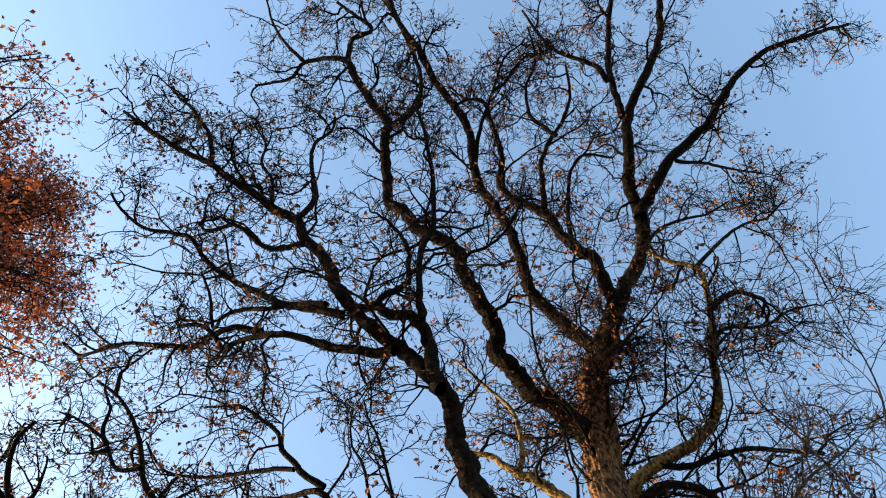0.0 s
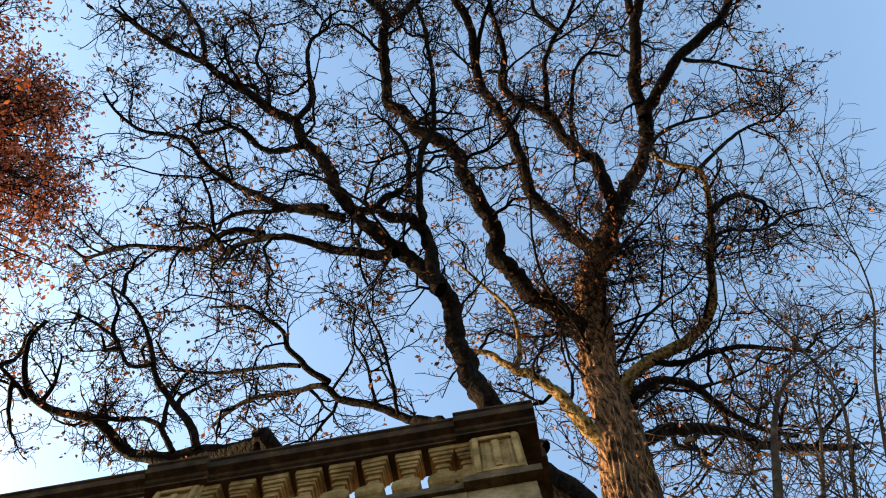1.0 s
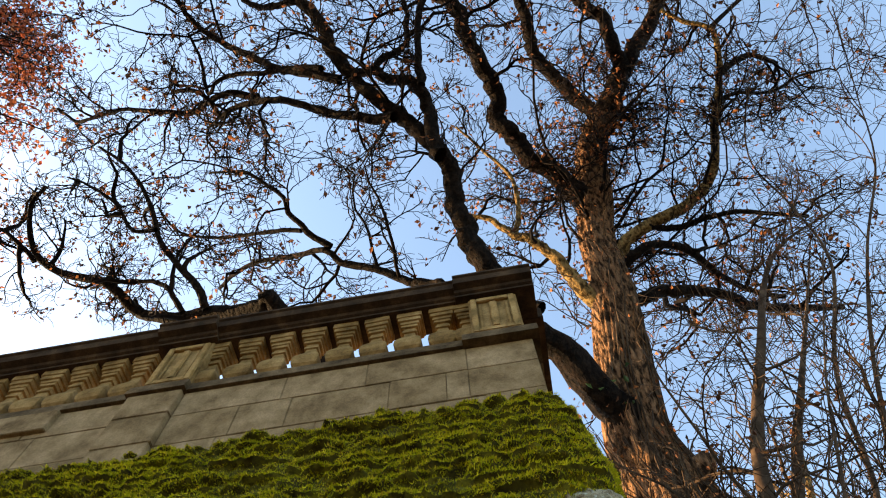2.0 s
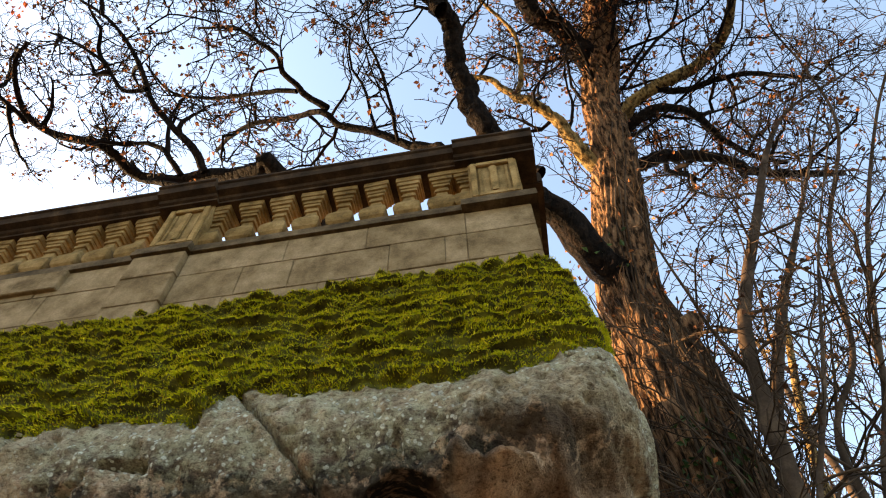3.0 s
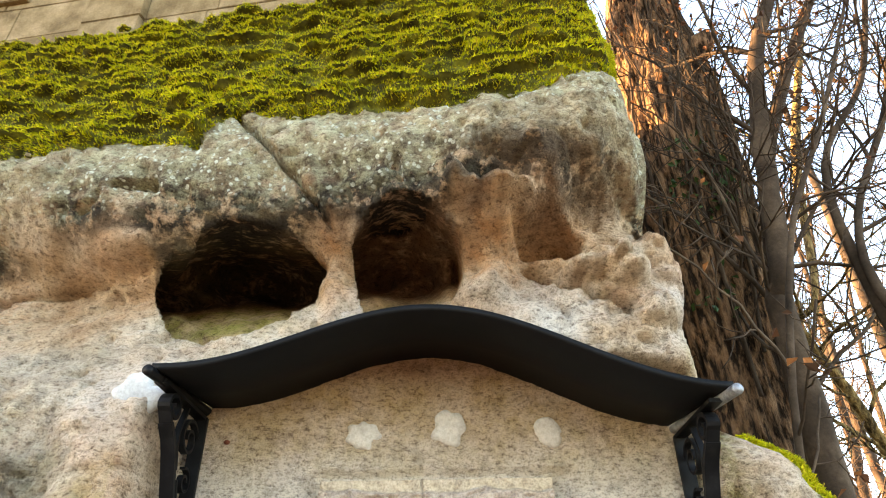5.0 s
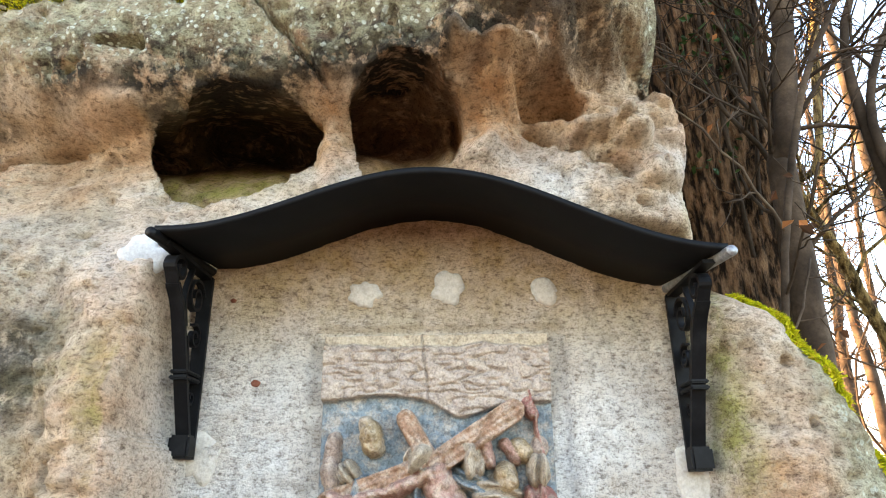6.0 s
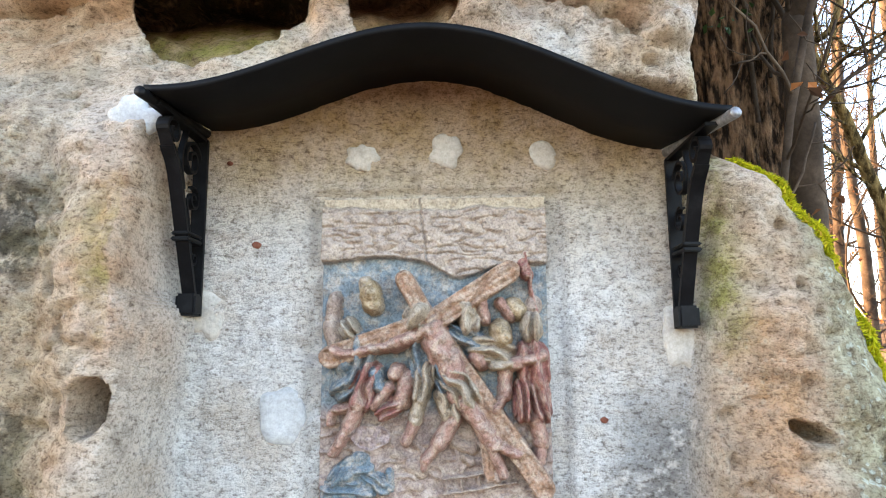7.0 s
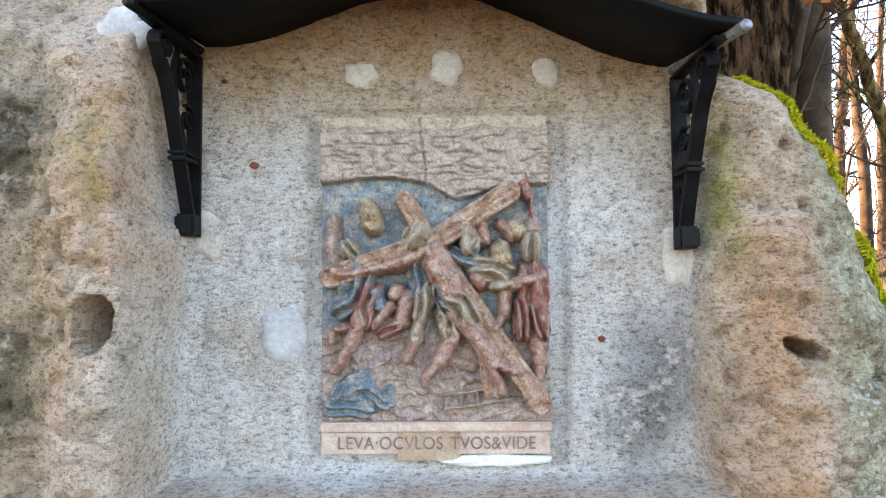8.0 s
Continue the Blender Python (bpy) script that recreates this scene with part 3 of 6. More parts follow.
def moss_patch(name, label, n_blades, seed, region, cell, thick):
    """A cushion of moss: clumped bed and many short shoots."""
    rng = np.random.RandomState(seed)
    (x0, x1), (z0, z1), keep = region
    xs, zs = np.arange(x0, x1, cell), np.arange(z0, z1, cell)
    x, z = np.meshgrid(xs, zs)

    def height(x, z):
        c = FIELD(x * 0.5, z * 1.4, 12.0, 3, 0.6, y=3.0)
        ledge = FIELD(x * 0.35, z * 1.6, 5.5, 2, 0.5, y=8.0)
        saw = (z * 11.0 + 0.9 * FIELD(x * 0.5, z, 3.0, 2, 0.5, y=5.0) + 0.35 * x) % 1.0
        return thick * (0.12 + 0.58 * np.clip(0.33 + 1.0 * c + 0.7 * ledge, 0, 1.3) + 0.5 * (1 - saw) ** 1.5 * np.clip(0.6 + c, 0, 1))

    hold = keep(x, z)
    y = ledge_y(x, z) - height(x, z) * np.clip(hold * 4, 0.1, 1)
    ok = hold > 0
    h, w = x.shape
    i, j = np.meshgrid(np.arange(h - 1), np.arange(w - 1), indexing="ij")
    use = ok[:-1, :-1] & ok[1:, :-1] & ok[:-1, 1:] & ok[1:, 1:]
    f = np.stack([i * w + j, i * w + j + 1, (i + 1) * w + j + 1, (i + 1) * w + j], -1)[use]
    used, inv = np.unique(f, return_inverse=True)
    v = np.stack([x, y, z], -1).reshape(-1, 3)[used]
    bed = raw(name, v.tolist(), inv.reshape(-1, 4).tolist(), M_MOSSBED)
    tagged(bed, label, "moss", kind="stuff")
    bx, bz = rng.uniform(x0, x1, n_blades), rng.uniform(z0, z1, n_blades)
    hk = keep(bx, bz)
    c = height(bx, bz) / thick
    sel = (hk > 0) & (rng.rand(n_blades) < np.clip(c * 1.7, 0.12, 1))
    bx, bz, c = bx[sel], bz[sel], c[sel]
    by = ledge_y(bx, bz) - height(bx, bz) * np.clip(hk[sel] * 4, 0.1, 1)
    n = len(bx)
    base = np.stack([bx, by + 0.003, bz], -1)
    way = rng.normal(size=(n, 3)) * 0.45 + np.array([0, -0.9, 0.25])
    way /= np.linalg.norm(way, axis=1)[:, None]
    way[:, 2] -= 0.25
    side = np.cross(way, rng.normal(size=(n, 3)))
    side /= np.linalg.norm(side, axis=1)[:, None]
    L = (rng.uniform(0.012, 0.028, n) * (0.6 + 0.6 * c))[:, None]
    w = rng.uniform(0.0022, 0.0045, n)[:, None]
    tip = base + way * L
    tri = np.stack([base - side * w, base + side * w, tip], 1)
    shoots = raw("moss_shoots", tri.reshape(-1, 3), np.arange(n)[:, None] * 3 + np.arange(3), M_MOSS, bed, "short yellow-green moss shoots", smooth=False)
    tagged(shoots, kind="stuff")
    return bed


rock = build_rock()
moss_patch("moss_carpet", "thick green moss cushion growing over the sloping rock ledge", 290000, 5,
           ((-4.2, 0.95), (3.35, 5.56), lambda x, z: np.minimum.reduce([(z - moss_edge(x)) * 3, (edge_x(z) - 0.012 - x) * 4, (wall_y(x) - ledge_y(x, z) + 0.03) * 8])), 0.012, 0.085)


def moss_fringe(name, label, z0, z1, n, wide, seed):
    """Moss along a shoulder of the rock, where its face turns back."""
    rng = np.random.RandomState(seed)
    z = rng.uniform(z0, z1, n)
    u = wide * rng.uniform(-0.4, 1, n)
    lumps = 0.5 + 0.5 * FIELD(z, u * 3, 9.0, 3)
    use = (lumps > 0.34) & (u < wide * (0.35 + 0.8 * FIELD(z, z * 0, 5.0, 2) + 0.35))
    z, u, lumps = z[use], u[use], lumps[use]
    n = len(z)
    xe = edge_x(z) - 0.001
    inner = np.maximum(u, 0.0)
    x = xe - inner + 0.004 + 0.012 * lumps
    y = rock_y(xe - inner, z) - 0.02 * lumps + np.where(u < 0, -u * 1.2, 0)
    base = np.stack([x, y, z], -1)
    way = rng.normal(size=(n, 3)) * 0.5 + np.array([0.6, -0.6, 0.45])
    way /= np.linalg.norm(way, axis=1)[:, None]
    side = np.cross(way, rng.normal(size=(n, 3)))
    side /= np.linalg.norm(side, axis=1)[:, None]
    L, w = rng.uniform(0.008, 0.02, n)[:, None], rng.uniform(0.002, 0.004, n)[:, None]
    tri = np.stack([base - side * w - way * 0.03, base + side * w - way * 0.03, base + way * L], 1)
    ob = raw(name, tri.reshape(-1, 3), np.arange(n)[:, None] * 3 + np.arange(3), M_MOSS, smooth=False)
    tagged(ob, label, "moss", kind="stuff")


moss_fringe("moss_fringe", "bright moss fringe along the boulder's rounded shoulder", 1.05, 2.27, 32000, 0.05, 6)
moss_fringe("moss_edge_tufts", "green moss tufts wrapping the corner of the ledge", 3.75, 5.45, 40000, 0.10, 7)


# ---------------------------------------------------------------- ground
def build_ground():
    xs = np.concatenate([-np.geomspace(900, 6, 22), np.linspace(-5.5, 9, 50), np.geomspace(9.6, 900, 22)])
    x, y = np.meshgrid(xs, xs)
    hill = 2.2 * sstep(5, 14, y) * sstep(2.5, 9, x) + 1.5 * sstep(14, 60, y)
    z = hill + 0.05 * FIELD(x, y, 0.9, 3) - 0.02
    n = len(xs)
    i, j = np.meshgrid(np.arange(n - 1), np.arange(n - 1), indexing="ij")
    f = np.stack([i * n + j, i * n + j + 1, (i + 1) * n + j + 1, (i + 1) * n + j], -1).reshape(-1, 4)
    ob = raw("ground", np.stack([x, y, z], -1).reshape(-1, 3).tolist(), f.tolist(), M_GROUND)
    tagged(ob, "brown woodland ground with leaf litter", "ground", kind="structure")


build_ground()



# ---------------------------------------------------------------- terrace wall and balustrade
TURN = -7.69
ORIGIN = (0.0, 2.624, 0.0)
U1 = 0.74                                   # free right-hand corner


def build_terrace():
    wall = empty("wall_terrace", ORIGIN, TURN)
    tagged(wall, "terrace wall of grey-brown dressed sandstone blocks above the mossy ledge", "wall", kind="structure")
    bm = bmesh.new()
    box(bm, -7.5, U1 - 0.012, 0.012, 0.5, 4.6, 6.26)
    box(bm, U1 - 0.5, U1 - 0.012, 0.3, 1.2, 4.6, 6.26)
    box(bm, -7.5, U1 - 0.1, 0.4, 1.2, 6.1, 6.24)
    part("wall_core", bm, M_MORTAR, wall)
    rng = random.Random(3)
    for z0, z1, cuts in ((5.93, 6.245, (0.74, 0.19, -0.62, -1.3, -2.18)), (5.56, 5.925, (0.74, 0.19, 0.02, -0.42, -1.2, -1.62, -2.18)), (5.15, 5.555, (0.74, 0.3, -0.35, -0.95, -1.7, -2.18)), (4.7, 5.145, (0.74, 0.0, -0.8, -1.6, -2.18))):
        for a, b in zip(cuts, cuts[1:]):
            bm = bmesh.new()
            proud = -0.006 * rng.random()
            box(bm, b + 0.0015, a - 0.0015, proud, 0.2, z0 + 0.001, z1 - 0.001, 0.004, 0.0015)
            part("block", bm, M_ASHLAR, wall)
        x = -2.66
        while x > -7.2:
            w = rng.uniform(0.5, 0.95)
            bm = bmesh.new()
            box(bm, x - w + 0.0015, x - 0.0015, -0.006 * rng.random(), 0.2, z0 + 0.001, z1 - 0.001, 0.004, 0.0015)
            part("block", bm, M_ASHLAR, wall)
            x -= w
        bm = bmesh.new()
        box(bm, -2.655, -2.185, -0.055, 0.2, z0 + 0.003, z1 - 0.003, 0.006, 0.002)
        part("pilaster_block", bm, M_ASHLAR, wall)
    bm = bmesh.new()
    box(bm, -5.2, -3.25, -0.045, 0.1, 5.99, 6.245, 0.006)
    part("projecting_slab", bm, M_ASHLAR, wall)
    z = 4.72
    while z < 6.2:
        y = 0.215
        while y < 0.7:
            w = rng.uniform(0.45, 0.8)
            bm = bmesh.new()
            box(bm, U1 - 0.2, U1 - 0.003, y, y + w - 0.008, z, z + 0.36, 0.006)
            part("side_block", bm, M_ASHLAR, wall)
            y += w
        z += 0.368


def square_lathe(bm, rows, cx=0.0, cy=0.0):
    prev = None
    for z, h in rows:
        ring = [bm.verts.new((cx + a * h, cy + b * h, z)) for a, b in ((-1, -1), (1, -1), (1, 1), (-1, 1))]
        if prev:
            for k in range(4):
                bm.faces.new((prev[k], prev[(k + 1) % 4], ring[(k + 1) % 4], ring[k]))
        else:
            bm.faces.new(ring[::-1])
        prev = ring
    bm.faces.new(prev)


def moulding(bm, u0, u1, rows, back=0.25):
    """A run of stone with the section given as rows of height and front depth."""
    a = [bm.verts.new((u0, v, z)) for z, v in rows] + [bm.verts.new((u0, back, rows[-1][0])), bm.verts.new((u0, back, rows[0][0]))]
    b = [bm.verts.new((u1, v.co.y, v.co.z)) for v in a]
    n = len(a)
    for k in range(n):
        bm.faces.new((a[k], b[k], b[(k + 1) % n], a[(k + 1) % n]))
    bm.faces.new(a[::-1])
    bm.faces.new(b)
    bmesh.ops.recalc_face_normals(bm, faces=bm.faces)


def build_balustrade():
    bal = empty("balustrade", ORIGIN, TURN)
    tagged(bal, "old sandstone balustrade with square balusters and sooty coping", "balustrade")
    z0, z1 = 6.25, 7.05
    plinth = [(z0, -0.035), (z0 + 0.05, -0.035), (z0 + 0.06, -0.02), (z0 + 0.115, -0.02)]
    plinth_out = [(z, v - 0.05) for z, v in plinth]
    cop = [(z1, -0.045), (z1 + 0.03, -0.045), (z1 + 0.04, -0.07), (z1 + 0.065, -0.085), (z1 + 0.08, -0.15), (z1 + 0.15, -0.165), (z1 + 0.16, -0.185), (z1 + 0.185, -0.185), (z1 + 0.2, -0.1)]
    cop_out = [(z, v - 0.045) for z, v in cop]
    for rows, spans, name, m in ((plinth, ((-2.16, 0.17), (-7.4, -2.68)), "plinth", M_STRING), (plinth_out, ((0.172, 0.80), (-2.678, -2.162)), "pedestal_plinth", M_STRING),
                                 (cop, ((-2.13, 0.14), (-7.4, -2.71)), "coping", M_COPING), (cop_out, ((0.142, 0.88), (-2.708, -2.132)), "pedestal_coping", M_COPING)):
        for a, b in spans:
            bm = bmesh.new()
            moulding(bm, a, b, rows)
            part(name, bm, m, bal)
    bm = bmesh.new()
    box(bm, 0.5, 0.93, 0.252, 1.2, z1, z1 + 0.2, 0.01)
    part("side_coping", bm, M_COPING, bal)
    bm = bmesh.new()
    box(bm, 0.5, 0.80, 0.252, 1.2, z0, z0 + 0.115, 0.01)
    part("side_plinth", bm, M_ASHLAR, bal)
    base = z0 + 0.115
    rows = [(0, 0.105), (0.035, 0.105), (0.04, 0.09), (0.055, 0.09), (0.08, 0.112), (0.13, 0.122), (0.19, 0.118), (0.25, 0.098), (0.30, 0.075), (0.345, 0.056), (0.40, 0.05), (0.405, 0.066), (0.435, 0.066), (0.44, 0.055), (0.475, 0.058), (0.48, 0.078), (0.515, 0.078), (0.52, 0.088), (0.555, 0.09), (0.56, 0.106), (0.61, 0.106), (0.615, 0.118), (0.685, 0.118)]
    bm = bmesh.new()
    square_lathe(bm, rows)
    bmesh.ops.bevel(bm, geom=[e for e in bm.edges if abs(e.verts[0].co.z - e.verts[1].co.z) > 1e-5], offset=0.006, segments=1, affect="EDGES")
    me = bpy.data.meshes.new("baluster")
    bm.to_mesh(me)
    bm.free()
    spots = [0.19 - 0.302 * k - 0.19 for k in range(0, 7)] + [-2.835 - 0.302 * k for k in range(0, 15)]
    for u in spots + [0.225, -2.13]:
        b = link("baluster", me, M_BALU, bal)
        b.location, b.rotation_euler = (u, 0.105, base), (0, 0, radians(random.uniform(-2, 2)))
    for k in range(2):
        b = link("baluster", me, M_BALU, bal)
        b.location = (0.62, 0.62 + 0.302 * k, base)
    for a, b in ((0.255, 0.70), (-2.60, -2.165)):
        ped = empty("pedestal")
        ped.parent = bal
        bm = bmesh.new()
        box(bm, a, b, -0.03, 0.24, base, z1, 0.004)
        part("die", bm, M_BALU, ped)
        w = b - a
        t = 0.075
        for name, q in (("frame_stile", (a + 0.02, a + t, base + 0.03, z1 - 0.04)), ("frame_stile", (b - t, b - 0.02, base + 0.03, z1 - 0.04)), ("frame_rail", (a + t, b - t, base + 0.03, base + 0.085)), ("frame_rail", (a + t, b - t, z1 - 0.10, z1 - 0.04))):
            bm = bmesh.new()
            box(bm, q[0], q[1], -0.062, -0.031, q[2], q[3], 0.006)
            part(name, bm, M_PANEL, ped, "ochre moulded panel frame")
        bm = bmesh.new()
        box(bm, a + w * 0.42, b - w * 0.42, -0.058, -0.031, base + 0.10, z1 - 0.12, 0.01)
        part("panel_rib", bm, M_PANEL, ped)
        for s in (a + t + 0.012, b - t - 0.045):
            bm = bmesh.new()
            box(bm, s, s + 0.032, -0.044, -0.031, base + 0.1, z1 - 0.12, 0.006)
            part("panel_bead", bm, M_BALU, ped)


build_terrace()
build_balustrade()


# ---------------------------------------------------------------- iron canopy
def canopy_z(s):
    return 2.366 - 0.049 * s + 0.23 * np.cos(np.pi * s / 2) ** 2


def build_canopy():
    can = empty("wrought_iron_canopy", (-0.03, 2.2, 2.37))
    tagged(can, "black curved sheet-metal canopy on wrought-iron scroll brackets above the relief", "canopy")
    c = Vector((-0.03, 2.2, 2.37))
    n = 64
    s = np.linspace(-1, 1, n)
    z = canopy_z(s)

    def edge(y):
        k = (2.21 - y) / 0.46
        return (-0.05 + 0.015 * k) + s * (0.82 + 0.055 * k)

    bm = bmesh.new()
    grid = []
    for y, dz in ((2.21, 0), (1.98, -0.016), (1.75, -0.032), (1.743, -0.026), (1.743, -0.010), (1.75, -0.018), (1.98, -0.010), (2.21, 0.006)):
        x = edge(y)
        grid.append([bm.verts.new((x[k] - c.x, y - c.y, z[k] + dz - c.z)) for k in range(n)])
    m = len(grid)
    for a in range(m):
        for k in range(n - 1):
            bm.faces.new((grid[a][k], grid[a][k + 1], grid[(a + 1) % m][k + 1], grid[(a + 1) % m][k]))
    for k in (0, n - 1):
        bm.faces.new([g[k] for g in grid])
    bmesh.ops.recalc_face_normals(bm, faces=bm.faces)
    part("curved_sheet", bm, M_SHEET, can, smooth=True)
    for side, s0 in ((-1, -1.0), (1, 1.0)):
        z_end = float(canopy_z(np.array(s0)))
        tube = Tubes()
        x_f, x_b = -0.035 + side * 0.872, -0.05 + side * 0.84
        p = np.array([(x_f, 1.715, z_end - 0.042), (x_f, 1.72, z_end - 0.042), (x_b, 2.21, z_end - 0.012)]) - np.array(c)
        tube.add(p[::-1], [0.017, 0.017, 0.017], 14)
        tube.make("edge_tube", M_PIPE if side > 0 else M_IRON, can, "worn round edge tube")
        br = empty("bracket")
        br.parent = can
        bx = -0.90 if side < 0 else 0.80
        top = z_end - 0.045
        foot = 1.73 if side < 0 else 1.67

        def bar(name, pts, w, t, parent=br, samples=40):
            """A flat iron bar, w wide across the bracket and t thick, bent along points in the bracket's plane."""
            q = spline(pts, samples)
            d = np.gradient(q, axis=0)
            d /= np.linalg.norm(d, axis=1)[:, None]
            nrm = np.stack([-d[:, 1], d[:, 0]], -1)
            bm = bmesh.new()
            rings = []
            for (y, zz), (ny, nz) in zip(q, nrm):
                rings.append([bm.verts.new((bx + a * w / 2 - c.x, y + b * ny * t / 2 - c.y, zz + b * nz * t / 2 - c.z)) for a, b in ((-1, -1), (1, -1), (1, 1), (-1, 1))])
            for a, b in zip(rings, rings[1:]):
                for k in range(4):
                    bm.faces.new((a[k], a[(k + 1) % 4], b[(k + 1) % 4], b[k]))
            bm.faces.new(rings[0][::-1])
            bm.faces.new(rings[-1])
            bmesh.ops.recalc_face_normals(bm, faces=bm.faces)
            return part(name, bm, M_IRON, parent)

        def scroll(y, zz, r, turns, start, flip=1):
            return [(y + r * (1 - 0.75 * k / 30) * math.cos(start + flip * turns * 2 * math.pi * k / 30), zz + r * (1 - 0.75 * k / 30) * math.sin(start + flip * turns * 2 * math.pi * k / 30)) for k in range(31)]

        H = top - foot
        bar("wall_bar", [(2.178, foot), (2.178, foot + H / 2), (2.178, top)], 0.05, 0.014)
        bar("top_bar", [(2.19, top), (2.0, top), (1.80, top)], 0.04, 0.012)
        bar("diagonal_bar", [(2.155, foot + 0.02), (2.06, foot + 0.24), (1.965, foot + H * 0.72), (1.90, foot + H * 0.84)], 0.045, 0.016)
        bar("front_scroll", [(1.90, foot + H * 0.84), (1.872, foot + H * 0.90)] + scroll(1.91, top - 0.055, 0.05, 1.2, math.pi, -1), 0.04, 0.012)
        bar("large_scroll", scroll(2.09, top - 0.10, 0.07, 1.5, 0.3, 1), 0.022, 0.01, samples=60)
        bar("middle_scroll", scroll(2.115, top - 0.235, 0.045, 1.3, 2.0, -1), 0.02, 0.009, samples=60)
        bar("small_scroll", scroll(2.14, foot + 0.2, 0.028, 1.2, 2.5, 1), 0.018, 0.008)
        bar("tie_bar", [(2.14, foot + 0.05), (2.10, foot + 0.25), (2.05, foot + H * 0.62)], 0.02, 0.01)
        bar("curl_bar", [(2.03, foot + H * 0.66), (2.0, foot + H * 0.82), (2.04, top - 0.01)], 0.02, 0.01)
        bm = bmesh.new()
        zc = foot + 0.255
        box(bm, bx - 0.03 - c.x, bx + 0.03 - c.x, 2.025 - c.y, 2.15 - c.y, zc - 0.008 - c.z, zc + 0.006 - c.z, 0.004)
        box(bm, bx - 0.03 - c.x, bx + 0.03 - c.x, 2.025 - c.y, 2.15 - c.y, zc + 0.012 - c.z, zc + 0.024 - c.z, 0.004)
        part("collar", bm, M_IRON, br)
        bm = bmesh.new()
        box(bm, bx - 0.035 - c.x, bx + 0.035 - c.x, 2.095 - c.y, 2.165 - c.y, foot + 0.0 - c.z, foot + 0.075 - c.z, 0.008)
        part("foot_block", bm, M_IRON, br)


build_canopy()


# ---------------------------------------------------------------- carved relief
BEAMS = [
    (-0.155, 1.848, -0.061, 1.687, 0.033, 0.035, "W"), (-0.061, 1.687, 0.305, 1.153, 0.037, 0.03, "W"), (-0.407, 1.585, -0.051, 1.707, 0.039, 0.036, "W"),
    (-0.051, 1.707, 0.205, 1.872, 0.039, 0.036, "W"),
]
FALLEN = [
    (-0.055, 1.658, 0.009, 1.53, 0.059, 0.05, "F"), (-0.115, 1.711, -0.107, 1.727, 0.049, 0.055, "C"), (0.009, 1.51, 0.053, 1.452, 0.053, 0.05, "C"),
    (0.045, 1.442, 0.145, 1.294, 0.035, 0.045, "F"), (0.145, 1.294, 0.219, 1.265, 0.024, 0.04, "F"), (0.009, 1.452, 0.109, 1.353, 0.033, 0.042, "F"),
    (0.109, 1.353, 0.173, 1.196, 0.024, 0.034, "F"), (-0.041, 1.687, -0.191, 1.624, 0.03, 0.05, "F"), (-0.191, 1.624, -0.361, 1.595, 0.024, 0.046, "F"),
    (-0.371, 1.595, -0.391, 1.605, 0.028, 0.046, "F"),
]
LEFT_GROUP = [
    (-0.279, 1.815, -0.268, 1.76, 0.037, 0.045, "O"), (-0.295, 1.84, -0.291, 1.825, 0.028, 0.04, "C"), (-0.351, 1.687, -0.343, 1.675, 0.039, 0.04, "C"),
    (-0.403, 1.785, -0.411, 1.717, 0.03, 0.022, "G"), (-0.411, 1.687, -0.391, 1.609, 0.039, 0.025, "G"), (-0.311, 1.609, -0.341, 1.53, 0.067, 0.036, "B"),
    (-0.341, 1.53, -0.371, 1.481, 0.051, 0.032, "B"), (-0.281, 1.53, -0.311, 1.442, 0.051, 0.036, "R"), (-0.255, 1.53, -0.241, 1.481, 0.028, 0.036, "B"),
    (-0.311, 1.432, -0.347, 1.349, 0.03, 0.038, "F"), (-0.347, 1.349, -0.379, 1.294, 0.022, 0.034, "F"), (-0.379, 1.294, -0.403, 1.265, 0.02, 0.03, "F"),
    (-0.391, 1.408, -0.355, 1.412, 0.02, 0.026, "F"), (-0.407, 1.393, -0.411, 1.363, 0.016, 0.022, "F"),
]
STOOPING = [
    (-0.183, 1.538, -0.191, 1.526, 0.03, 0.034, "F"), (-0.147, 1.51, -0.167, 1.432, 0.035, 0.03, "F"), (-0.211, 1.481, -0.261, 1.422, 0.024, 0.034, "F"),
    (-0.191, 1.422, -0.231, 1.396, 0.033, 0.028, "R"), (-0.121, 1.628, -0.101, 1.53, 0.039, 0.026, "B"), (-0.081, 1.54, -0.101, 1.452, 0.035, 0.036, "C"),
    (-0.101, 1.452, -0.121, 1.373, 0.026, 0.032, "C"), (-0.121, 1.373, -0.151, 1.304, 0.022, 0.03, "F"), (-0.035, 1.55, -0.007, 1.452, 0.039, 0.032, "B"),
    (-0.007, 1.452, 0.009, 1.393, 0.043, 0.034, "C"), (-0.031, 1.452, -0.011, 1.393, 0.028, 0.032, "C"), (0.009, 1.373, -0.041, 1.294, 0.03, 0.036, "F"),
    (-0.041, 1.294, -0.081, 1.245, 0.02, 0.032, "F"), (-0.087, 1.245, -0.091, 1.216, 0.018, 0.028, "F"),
]
